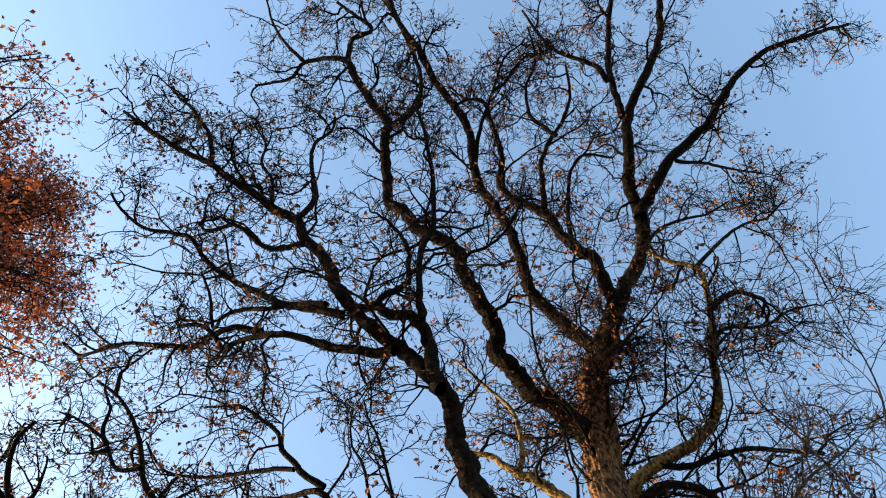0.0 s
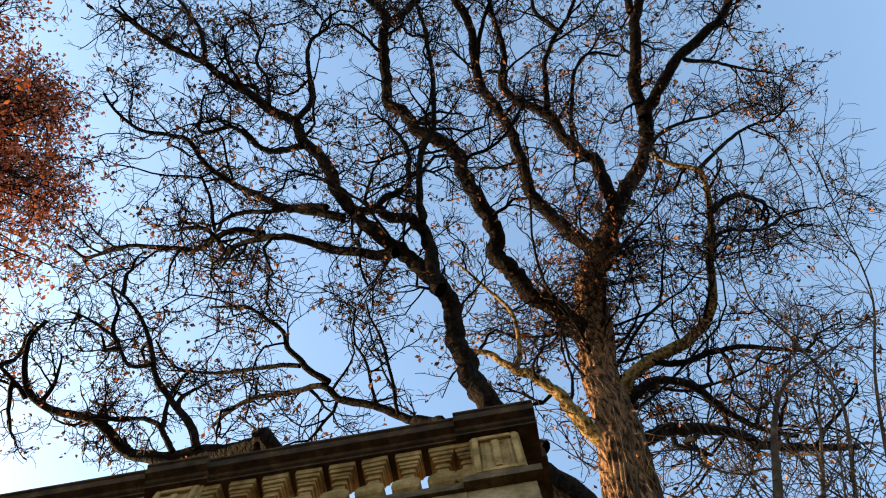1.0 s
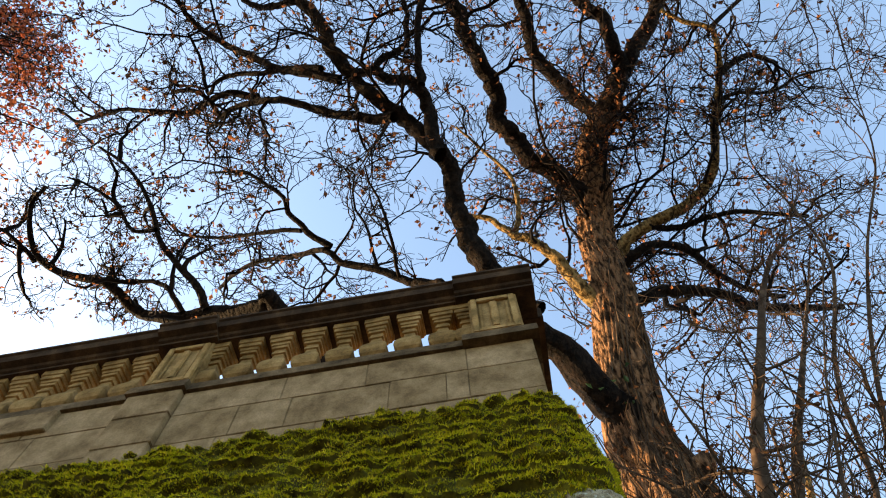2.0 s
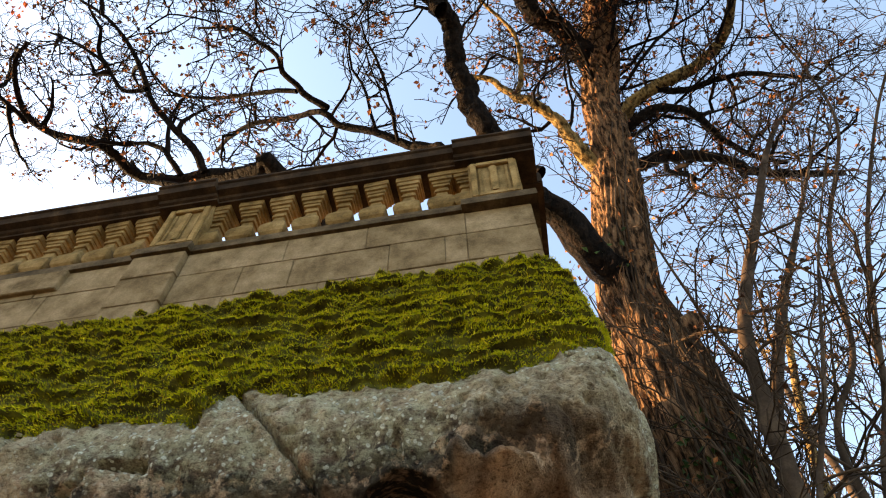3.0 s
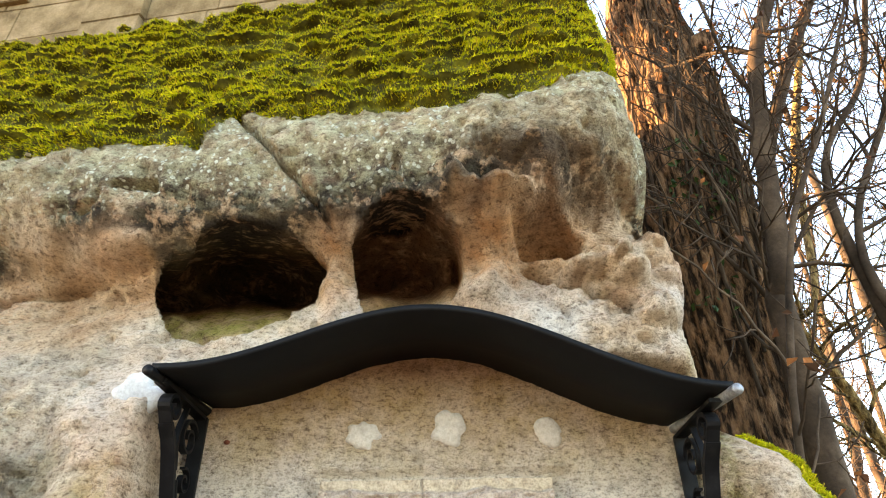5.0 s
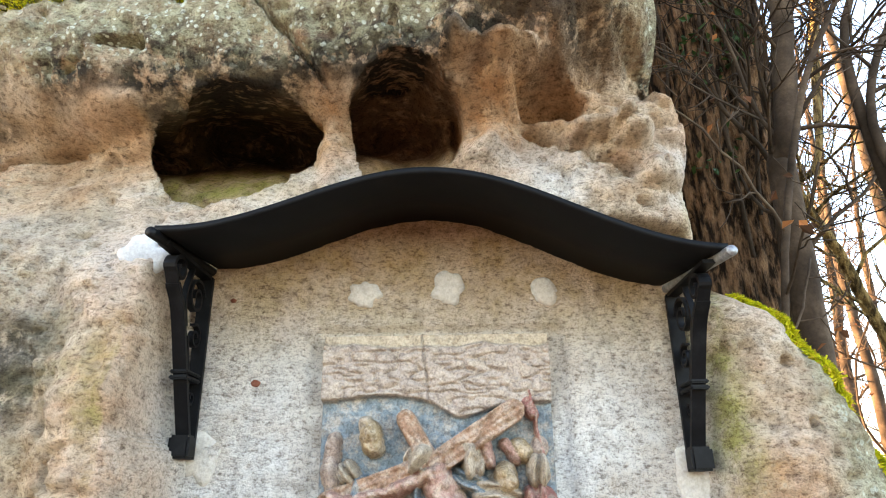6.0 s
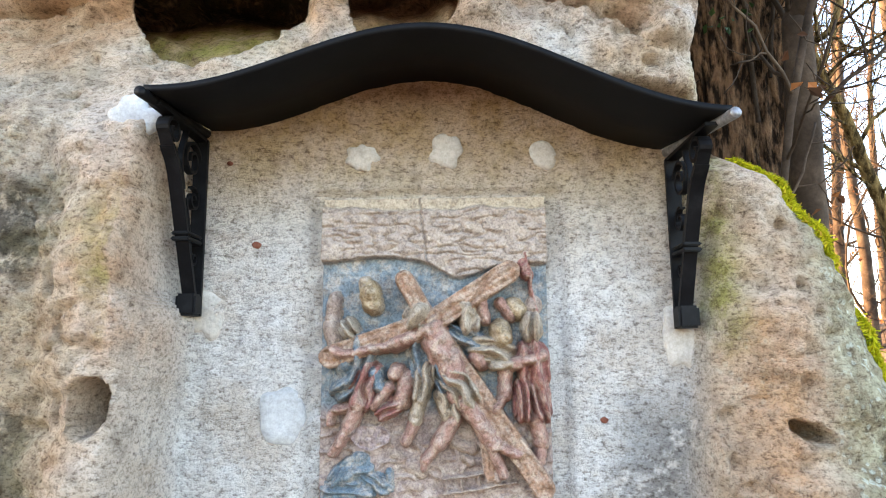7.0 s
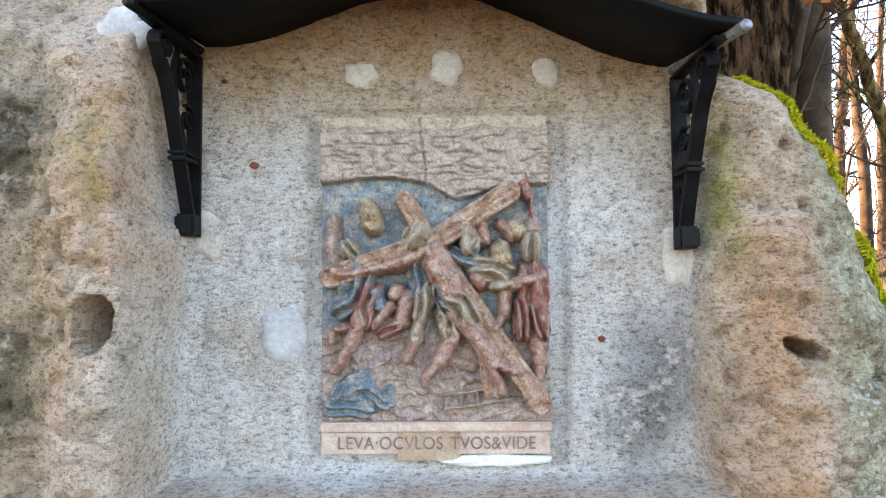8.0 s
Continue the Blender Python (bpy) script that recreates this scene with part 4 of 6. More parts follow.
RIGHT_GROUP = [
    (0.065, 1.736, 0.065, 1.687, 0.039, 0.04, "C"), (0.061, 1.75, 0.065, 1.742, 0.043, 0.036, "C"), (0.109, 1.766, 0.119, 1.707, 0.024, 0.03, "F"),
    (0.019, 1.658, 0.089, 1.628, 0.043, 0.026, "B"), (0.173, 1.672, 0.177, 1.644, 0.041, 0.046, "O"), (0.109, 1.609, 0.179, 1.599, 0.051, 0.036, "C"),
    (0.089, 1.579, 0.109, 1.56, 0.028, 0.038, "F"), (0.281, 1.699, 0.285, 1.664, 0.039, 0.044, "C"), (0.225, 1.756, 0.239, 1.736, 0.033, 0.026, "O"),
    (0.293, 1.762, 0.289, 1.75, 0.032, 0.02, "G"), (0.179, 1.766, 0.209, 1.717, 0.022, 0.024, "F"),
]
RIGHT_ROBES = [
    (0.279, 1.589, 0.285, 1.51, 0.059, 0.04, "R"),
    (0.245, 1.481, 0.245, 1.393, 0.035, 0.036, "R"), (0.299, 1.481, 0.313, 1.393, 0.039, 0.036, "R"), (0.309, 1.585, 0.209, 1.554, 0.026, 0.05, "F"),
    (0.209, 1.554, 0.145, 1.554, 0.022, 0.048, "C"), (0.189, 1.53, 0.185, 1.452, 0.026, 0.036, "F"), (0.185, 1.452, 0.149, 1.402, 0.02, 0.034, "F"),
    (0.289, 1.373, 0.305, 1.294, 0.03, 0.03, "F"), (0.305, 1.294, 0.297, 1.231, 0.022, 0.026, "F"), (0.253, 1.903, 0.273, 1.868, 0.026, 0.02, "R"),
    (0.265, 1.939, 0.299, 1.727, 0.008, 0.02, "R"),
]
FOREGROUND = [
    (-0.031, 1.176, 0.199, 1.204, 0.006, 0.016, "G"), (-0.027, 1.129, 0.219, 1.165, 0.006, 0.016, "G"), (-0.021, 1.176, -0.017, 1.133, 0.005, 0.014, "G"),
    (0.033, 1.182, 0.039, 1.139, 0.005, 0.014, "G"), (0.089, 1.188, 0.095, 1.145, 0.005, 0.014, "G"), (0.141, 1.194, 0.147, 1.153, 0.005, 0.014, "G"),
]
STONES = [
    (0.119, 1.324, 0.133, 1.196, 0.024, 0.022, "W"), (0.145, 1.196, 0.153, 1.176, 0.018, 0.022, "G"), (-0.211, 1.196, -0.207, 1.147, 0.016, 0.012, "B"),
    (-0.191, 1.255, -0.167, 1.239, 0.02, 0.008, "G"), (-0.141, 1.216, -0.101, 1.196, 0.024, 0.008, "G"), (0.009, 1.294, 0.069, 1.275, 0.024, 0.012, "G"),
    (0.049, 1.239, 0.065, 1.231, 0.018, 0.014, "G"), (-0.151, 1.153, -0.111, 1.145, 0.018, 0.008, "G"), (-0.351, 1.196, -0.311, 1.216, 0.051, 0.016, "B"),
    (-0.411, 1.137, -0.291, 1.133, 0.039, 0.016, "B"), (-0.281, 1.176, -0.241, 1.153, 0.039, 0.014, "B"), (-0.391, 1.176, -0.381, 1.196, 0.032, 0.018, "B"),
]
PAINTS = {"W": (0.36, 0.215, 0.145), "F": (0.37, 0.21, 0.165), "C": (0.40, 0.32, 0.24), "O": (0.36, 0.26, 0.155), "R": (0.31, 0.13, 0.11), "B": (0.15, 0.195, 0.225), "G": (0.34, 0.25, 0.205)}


def build_relief():
    rel = empty("relief_panel", (-0.055, 2.2, 0.95))
    tagged(rel, "worn painted stone relief panel with a slanting carved cross", "relief")
    xs, zs = np.arange(-0.452, 0.344, 0.003), np.arange(1.085, 2.15, 0.003)
    xg, zg = np.meshgrid(xs, zs)
    # hand-cut outlines wander a little
    x = xg + 0.0032 * FIELD(xg, zg, 26.0, 3, y=1.0)
    z = zg + 0.0032 * FIELD(xg, zg, 26.0, 3, y=6.0)
    xw, zw = x, z
    # clouds, sky and stony ground
    h = 0.010 + 0.004 * FIELD(x, z, 18.0, 3)
    cloud_line = 1.915 + 0.018 * np.sin((x + 0.45) * 7.5) - 0.05 * np.exp(-(((x - 0.03) / 0.09) ** 2))
    cloud = sstep(-0.006, 0.006, z - cloud_line)
    wave = np.abs(FIELD(x * 0.8, z * 2.4, 16.0, 2, 0.6))
    h = h + cloud * (0.020 + 0.016 * np.sqrt(np.clip(wave * 1.6, 0, 1)))
    top_edge = sstep(2.10, 2.115, z + 0.008 * FIELD(x, x * 0, 8.0, 2))
    h = h * (1 - top_edge) + top_edge * 0.022
    ground = 1 - sstep(1.36, 1.42, z + 0.03 * FIELD(x, z, 6.0, 2))
    h = h + ground * 0.012 * (1 - np.clip(2.0 * np.abs(FIELD(x, z * 1.6, 14.0, 2)), 0, 1))
    col = np.zeros(x.shape + (3,))
    col[:] = (0.20, 0.24, 0.265)
    for mask, c in ((cloud, (0.41, 0.33, 0.28)), (top_edge, (0.48, 0.39, 0.29)), (ground, (0.35, 0.26, 0.225))):
        col = col * (1 - mask[..., None]) + np.array(c) * mask[..., None]
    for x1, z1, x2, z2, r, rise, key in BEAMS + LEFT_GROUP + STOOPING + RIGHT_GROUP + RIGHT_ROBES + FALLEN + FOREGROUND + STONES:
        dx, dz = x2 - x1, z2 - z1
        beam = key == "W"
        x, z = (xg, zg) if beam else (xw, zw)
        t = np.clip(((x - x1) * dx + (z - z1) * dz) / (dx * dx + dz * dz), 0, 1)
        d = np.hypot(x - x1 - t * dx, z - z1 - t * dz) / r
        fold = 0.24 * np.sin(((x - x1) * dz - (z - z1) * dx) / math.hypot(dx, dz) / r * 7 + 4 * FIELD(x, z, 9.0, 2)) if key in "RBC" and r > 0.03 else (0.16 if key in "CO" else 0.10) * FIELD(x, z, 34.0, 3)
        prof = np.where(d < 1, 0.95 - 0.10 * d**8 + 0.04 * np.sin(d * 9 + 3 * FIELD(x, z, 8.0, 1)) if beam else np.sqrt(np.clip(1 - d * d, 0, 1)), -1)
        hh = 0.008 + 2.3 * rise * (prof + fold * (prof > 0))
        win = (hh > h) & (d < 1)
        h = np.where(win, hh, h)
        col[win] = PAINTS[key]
    e = ((x + 0.277) / 0.069) ** 2 + ((z - 1.314) / 0.042) ** 2
    h = np.where(e < 1, np.maximum(h, 0.022 + 0.006 * sstep(0.7, 0.85, e) + 0.006 * FIELD(x, z, 50.0, 2)), h)
    col[e < 1] = (0.36, 0.27, 0.26)
    # split running down through the clouds
    h = h - 0.012 * np.exp(-(((x + 0.10 - 0.12 * (2.1 - z)) / 0.004) ** 2)) * cloud
    h = h - 0.003 * np.clip(FIELD(x, z, 60.0, 2), 0, 1)
    g = np.stack([xg + 0.055, 0.020 - 1.2 * h, zg - 0.95], -1)
    nz, nx = x.shape
    v = g.reshape(-1, 3)
    i, j = np.meshgrid(np.arange(nz - 1), np.arange(nx - 1), indexing="ij")
    f = np.stack([i * nx + j, i * nx + j + 1, (i + 1) * nx + j + 1, (i + 1) * nx + j], -1).reshape(-1, 4)
    rim = list(range(nx)) + [k * nx + nx - 1 for k in range(1, nz)] + [(nz - 1) * nx + k for k in range(nx - 2, -1, -1)] + [k * nx for k in range(nz - 2, 0, -1)]
    back = v[rim].copy()
    back[:, 1] = 0.026
    base, cnt = len(v), len(rim)
    f = np.concatenate([f, [[rim[(k + 1) % cnt], rim[k], base + k, base + (k + 1) % cnt] for k in range(cnt)]])
    ob = raw("carved_scene", np.concatenate([v, back]), f, M_PAINT, rel)
    at = ob.data.color_attributes.new("paint", "FLOAT_COLOR", "POINT")
    rgba = np.ones((len(v) + cnt, 4))
    rgba[: len(v), :3] = col.reshape(-1, 3)
    rgba[len(v):, :3] = (0.45, 0.38, 0.3)
    at.data.foreach_set("color", rgba.ravel())
    # inscription band, its ledge and the lettering
    bm = bmesh.new()
    box(bm, -0.452 + 0.055, 0.344 + 0.055, -0.030, 0.012, 0.104, 0.136, 0.005)
    part("ledge", bm, M_BAND, rel, "reddish stone ledge")
    bm = bmesh.new()
    box(bm, -0.452 + 0.055, 0.338 + 0.055, -0.014, 0.012, 0.025, 0.103, 0.004)
    band = part("inscription_band", bm, M_BAND, rel, "reddish inscription band")
    bm = bmesh.new()
    box(bm, -0.19 + 0.055, 0.032 + 0.055, -0.0162, 0.012, 0.004, 0.1032, 0.004, 0.003)
    part("band_repair", bm, M_OCHRESTONE, band, "ochre-brown replaced piece of the band")
    for text, x0, x1 in (("LEVA\u00b7OCVLOS", -0.395, -0.035), ("TVOS&VIDE", -0.005, 0.287)):
        cu = bpy.data.curves.new("lettering", "FONT")
        cu.body, cu.size, cu.extrude, cu.space_character = text, 0.072, 0.0012, 1.05
        ob = new("lettering", cu)
        ob.parent = band
        bpy.context.view_layer.update()
        wide = ob.dimensions.x or 0.3
        ob.matrix_basis = pose(x0 + 0.055, -0.0175, 0.043, 90) @ Matrix.Diagonal(((x1 - x0) / wide, 0.86, 1, 1))
        cu.materials.append(M_LETTER)


build_relief()


def lump(name, x, z, rx, rz, y, thick, material, label, seed, category="mortar patch"):
    """A flat irregular patch smeared on the stone."""
    rng = np.random.RandomState(seed)
    a = np.linspace(0, 2 * np.pi, 37)[:-1]
    k = 1 + 0.06 * sum(rng.normal() * np.cos(n * a + rng.rand() * 6) for n in (2, 3, 4, 5, 7))
    bm = bmesh.new()
    rings = []
    for s, t in ((1.0, 0.014), (0.93, -thick * 0.7), (0.6, -thick), (0.2, -thick * 1.05)):
        rings.append([bm.verts.new((rx * s * math.cos(q) * w, t + 0.001 * rng.normal(), rz * s * math.sin(q) * w)) for q, w in zip(a, k)])
    for r0, r1 in zip(rings, rings[1:]):
        for i in range(36):
            bm.faces.new((r0[i], r0[(i + 1) % 36], r1[(i + 1) % 36], r1[i]))
    bm.faces.new(rings[-1])
    bmesh.ops.recalc_face_normals(bm, faces=bm.faces)
    ob = part(name, bm, material, None, smooth=True)
    ob.location = (x, y, z)
    return tagged(ob, label, category, "repair patches in the niche")


lump("mortar_patch", -0.315, 2.305, 0.058, 0.055, 2.2, 0.006, M_MORTAR_W, "pale round mortar patch on the niche wall", 1)
lump("mortar_patch", -0.008, 2.325, 0.06, 0.07, 2.2, 0.006, M_MORTAR_W, "pale angular mortar patch on the niche wall", 2)
lump("mortar_patch", 0.345, 2.305, 0.052, 0.055, 2.2, 0.006, M_MORTAR_W, "pale round mortar patch on the niche wall", 3)
for chip_x, chip_z, size in ((-0.693, 1.985, 0.013), (0.523, 1.364, 0.011), (-0.801, 2.289, 0.009)):
    lump("stone_chip", chip_x, chip_z, size * 1.3, size, 2.2, 0.006, M_CHIP, "small red-brown stone chip wedged in the niche wall", 9, "stone chip")
lump("mortar_disc", -0.585, 1.385, 0.085, 0.105, 2.2, 0.006, M_MORTAR_G, "smooth grey round filling beside the relief", 4)
lump("mortar_patch", -0.86, 1.74, 0.07, 0.09, 2.198, 0.008, M_MORTAR_W, "pale mortar round the bracket foot", 5)
lump("mortar_patch", 0.81, 1.65, 0.08, 0.12, 2.198, 0.008, M_MORTAR_W, "pale mortar round the bracket foot", 6)
lump("mortar_patch", -1.02, 2.36, 0.085, 0.085, float(rock_y(np.array([-1.02]), np.array([2.36]))[0]), 0.006, M_MORTAR_G, "pale mortar smear on the rock beside the canopy", 8)
lump("mortar_patch", 0.155, 0.952, 0.175, 0.022, 2.19, 0.010, M_WHITE, "white plaster repair beneath the inscription", 7)



# ---------------------------------------------------------------- trees
TRUNK = [(2.2, 4.75, -0.2, 0.62), (2.16, 4.72, 1.6, 0.5), (2.14, 4.68, 3.1, 0.43), (2.08, 4.55, 4.3, 0.45), (2.05, 4.5, 5.13, 0.47), (2.06, 4.45, 5.75, 0.47), (2.07, 4.4, 6.4, 0.41), (1.97, 4.22, 7.0, 0.34), (2.07, 3.76, 8.2, 0.31), (2.18, 3.42, 9.2, 0.27), (2.29, 3.3, 10.4, 0.26), (2.45, 2.87, 11.3, 0.25), (2.56, 2.55, 12.1, 0.235), (2.78, 2.12, 12.7, 0.22), (3.12, 1.75, 13.2, 0.19)]
FORKED_STEM = [(2.08, 3.6, 3.39, 0.085), (2.12, 3.53, 3.74, 0.076), (2.25, 3.47, 4.83, 0.067), (2.43, 3.4, 5.7, 0.058), (3.08, 3.33, 7.06, 0.048), (4.47, 3.27, 9.6, 0.027), (6.41, 3.2, 11.31, 0.008)]
STRAIGHT_STEM = [(2.19, 3.9, 3.29, 0.075), (2.28, 3.84, 4.04, 0.066), (2.49, 3.78, 4.99, 0.057), (3.09, 3.72, 6.22, 0.048), (3.89, 3.66, 7.66, 0.027), (5.63, 3.6, 10.74, 0.008)]
WHIP = [(1.61, 3.0, 2.28, 0.02), (1.9, 2.95, 3.55, 0.018), (2.36, 2.9, 4.49, 0.015), (3.1, 2.85, 6.09, 0.009), (4.39, 2.8, 8.45, 0.008)]
LEANING_STEM = [(2.57, 3.46, 4.3, 0.028), (3.19, 3.47, 5.4, 0.024), (3.67, 3.32, 6.8, 0.021), (4.4, 2.87, 8.3, 0.018), (4.67, 2.66, 9.8, 0.014), (4.33, 2.13, 10.4, 0.011), (4.53, 1.2, 11.0, 0.008), (5.44, 0.17, 11.8, 0.008)]
TALL_STEM = [(2.53, 3.37, 3.6, 0.028), (3.2, 3.45, 5.0, 0.024), (3.89, 3.2, 6.6, 0.02), (4.72, 2.67, 8.2, 0.016), (5.44, 2.01, 9.4, 0.012), (5.68, 1.33, 10.4, 0.008), (5.74, 0.26, 11.4, 0.008)]
GOLD = [(3.72, 5.5, 2.67, 0.09), (3.5, 5.38, 3.09, 0.077), (3.29, 5.25, 3.55, 0.065), (3.03, 5.12, 4.06, 0.052), (3.18, 5.0, 4.34, 0.04)]


def crooked(rng, start, way, length, n, bend, lift):
    """A wandering twig line from start."""
    pts = [np.array(start, float)]
    d = way / np.linalg.norm(way)
    for _ in range(n):
        d = d + rng.normal(size=3) * bend + np.array([0, 0, lift])
        d /= np.linalg.norm(d)
        pts.append(pts[-1] + d * length / n)
    return np.array(pts)


def sprout(rng, parent, radii, count, length, spread, lo=0.15, bend=0.28, lift=0.05, n=6, thin=0.6, stout=0.02):
    """Children along a parent line: (points, radii) each."""
    out = []
    t = np.gradient(parent, axis=0)
    t /= np.linalg.norm(t, axis=1)[:, None] + 1e-9
    k = len(parent)
    for c in range(count):
        f = lo + (1 - lo) * (c + rng.rand()) / count
        x = f * (k - 1)
        i = min(int(x), k - 2)
        p = parent[i] + (parent[i + 1] - parent[i]) * (x - i)
        side = rng.normal(size=3)
        side -= side @ t[i] * t[i]
        side /= np.linalg.norm(side) + 1e-9
        way = t[i] * (1 - spread * 0.6) + side * spread
        L = length * rng.uniform(0.55, 1.25) * (1.15 - 0.55 * f)
        q = crooked(rng, p, way, L, n, bend, lift)
        r0 = min(radii[i] * thin, stout * L + 0.003)
        out.append((q, np.linspace(r0, max(0.003, r0 * 0.28), n + 1)))
    return out


def spray(rng, tubes, limbs, counts, lengths, thin_min, lift=0.06, lo=0.25, spread=0.85, bend=0.28, stout=0.017):
    """Branches, branchlets and twigs on main limbs; returns the twig ends."""
    tips = []
    for p, r, scale in limbs:
        for q1, r1 in sprout(rng, p, r, max(2, int(counts[0] * scale)), lengths[0], spread, lo, bend, lift, 7, 0.6, stout):
            tubes.add(q1, np.maximum(r1, thin_min * 1.5), 5)
            for q2, r2 in sprout(rng, q1, r1, counts[1], lengths[1], spread, 0.12, bend * 1.15, lift, 5, 0.75, stout):
                tubes.add(q2, np.maximum(r2, thin_min), 3)
                for q3, r3 in sprout(rng, q2, r2, counts[2], lengths[2], spread, 0.15, bend * 1.2, lift, 3, 0.8):
                    tubes.add(q3, np.maximum(r3, thin_min * 0.75), 3)
                    tips.append(q3[-1])
                tips.append(q2[-1])
    return np.array(tips)


def clump(rng, tips, share, per, spread):
    use = tips[rng.rand(len(tips)) < share]
    return (use[:, None] + rng.normal(size=(len(use), per, 3)) * spread).reshape(-1, 3)


def wander(rng, ctrl, n, amount):
    """Limb line through control rows (x, y, z, radius) with small kinks."""
    c = spline(ctrl, n)
    k = np.cumsum(rng.normal(size=(n, 3)), axis=0)
    k -= np.linspace(0, 1, n)[:, None] * k[-1]
    c[:, :3] += k * amount * c[:, 3:4]
    return c


def furrowed_trunk(name, line, material, parent, seed, sides=132):
    """A trunk with deep bark ridges running along it."""
    rng = np.random.RandomState(seed)
    t = np.gradient(line[:, :3], axis=0)
    t /= np.linalg.norm(t, axis=1)[:, None]
    a = np.cross(t, (0, 1, 0.05))
    a /= np.linalg.norm(a, axis=1)[:, None]
    b = np.cross(t, a)
    g = np.arange(sides) * 2 * np.pi / sides
    s = np.r_[0, np.cumsum(np.linalg.norm(np.diff(line[:, :3], axis=0), axis=1))]
    S, G = np.meshgrid(s, g, indexing="ij")
    wav = FIELD(np.cos(G) * 2.2, np.sin(G) * 2.2, 1.0, 2, y=S * 0.5)
    rid = np.abs(FIELD(np.cos(G) * 15, np.sin(G) * 15, 1.0, 2, y=S * 2.0))
    r = line[:, 3:4] * (1 + 0.10 * wav) + 0.05 * np.clip(rid * 2.2, 0, 1) * (line[:, 3:4] / 0.5) - 0.02
    v = line[:, None, :3] + r[..., None] * (np.cos(G)[..., None] * a[:, None] + np.sin(G)[..., None] * b[:, None])
    k = len(s)
    i, j = np.meshgrid(np.arange(k - 1), np.arange(sides), indexing="ij")
    j2 = (j + 1) % sides
    f = np.stack([i * sides + j, i * sides + j2, (i + 1) * sides + j2, (i + 1) * sides + j], -1).reshape(-1, 4)
    return raw(name, v.reshape(-1, 3), f, material, parent)


def build_oak():
    rng = np.random.RandomState(11)
    oak = empty("oak_tree", (2.3, 4.6, 0.0))
    tagged(oak, "large old oak with furrowed bark, crooked bare limbs and withered leaves", "tree")
    inv = np.array([2.3, 4.6, 0.0])
    line = spline(TRUNK, 300)
    line[:, :3] -= inv
    furrowed_trunk("trunk", line, M_TRUNK, oak, 2)
    # burl on the flank
    tb = Tubes()
    tb.add(np.array([(2.25, 4.15, 6.3), (2.36, 4.05, 6.42), (2.44, 3.98, 6.5)]) - inv, [0.15, 0.13, 0.07], 12, 0.08, rng)
    tb.make("burl", M_TRUNK, oak, "cut knotty burl")
    mains = []

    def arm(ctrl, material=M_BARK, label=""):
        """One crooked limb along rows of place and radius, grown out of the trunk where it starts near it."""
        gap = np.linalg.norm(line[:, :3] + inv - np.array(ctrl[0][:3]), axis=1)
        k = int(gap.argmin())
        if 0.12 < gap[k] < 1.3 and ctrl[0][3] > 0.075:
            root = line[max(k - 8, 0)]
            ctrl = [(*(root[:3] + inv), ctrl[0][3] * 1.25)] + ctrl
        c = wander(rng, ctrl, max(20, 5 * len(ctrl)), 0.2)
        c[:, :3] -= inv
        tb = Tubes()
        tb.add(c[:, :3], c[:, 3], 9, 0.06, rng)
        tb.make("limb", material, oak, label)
        mains.append((c[:, :3], c[:, 3], float(np.linalg.norm(np.diff(c[:, :3], axis=0), axis=1).sum()) / 5))

    arm([(1.95, 4.1, 7.1, 0.24), (1.45, 3.65, 7.6, 0.19), (1, 3.15, 8.1, 0.165), (0.68, 2.74, 8.6, 0.145), (0.5, 2.62, 8.86, 0.137), (0.37, 2.41, 9.15, 0.131), (0.27, 2.11, 9.49, 0.124), (0.12, 1.85, 9.77, 0.119), (-0.18, 1.63, 10.08, 0.113), (-0.52, 1.38, 10.41, 0.108), (-0.81, 1.15, 10.68, 0.103), (-1.21, 0.91, 10.99, 0.098), (-1.44, 0.59, 11.25, 0.093), (-1.59, 0.27, 11.48, 0.089), (-1.94, -0.1, 11.78, 0.083), (-2.12, -0.47, 12.02, 0.078), (-2.47, -0.71, 12.24, 0.074), (-2.87, -0.94, 12.49, 0.069), (-3.4, -1.23, 12.79, 0.062), (-3.72, -1.52, 12.99, 0.057), (-4.25, -1.76, 13.26, 0.051), (-4.66, -2, 13.47, 0.045), (-5.04, -2.26, 13.68, 0.04), (-5.67, -2.69, 14, 0.03)])
    arm([(-0.54, 1.41, 10.41, 0.078), (-0.9, 1.45, 10.64, 0.071), (-1.56, 1.35, 11.07, 0.062), (-2.1, 1.23, 11.39, 0.055), (-2.67, 1.28, 11.71, 0.049), (-3.18, 1.43, 11.98, 0.044), (-3.37, 1.54, 12.09, 0.042), (-3.62, 1.31, 12.27, 0.038), (-3.94, 1.2, 12.44, 0.034), (-4.27, 1.23, 12.6, 0.031)])
    arm([(-2.77, 1.26, 12.1, 0.062), (-3.27, 1.22, 12.3, 0.055), (-3.73, 1.38, 12.48, 0.05), (-4.11, 1.56, 12.64, 0.047), (-4.76, 1.55, 12.87, 0.041), (-5.37, 1.51, 13.09, 0.036), (-5.77, 1.62, 13.23, 0.033), (-6.37, 1.77, 13.44, 0.028), (-6.79, 1.57, 13.6, 0.024)])
    arm([(-1.3, 0.96, 10.99, 0.066), (-1.92, 0.92, 11.36, 0.059), (-2.29, 0.83, 11.57, 0.055), (-2.77, 0.63, 11.86, 0.051), (-3.28, 0.41, 12.15, 0.047), (-3.59, 0.23, 12.34, 0.044), (-3.81, 0.05, 12.49, 0.042), (-4.05, -0.23, 12.68, 0.039), (-4.38, -0.33, 12.84, 0.036), (-5.01, -0.45, 13.13, 0.031), (-5.5, -0.77, 13.39, 0.027), (-5.78, -1.13, 13.6, 0.023)])
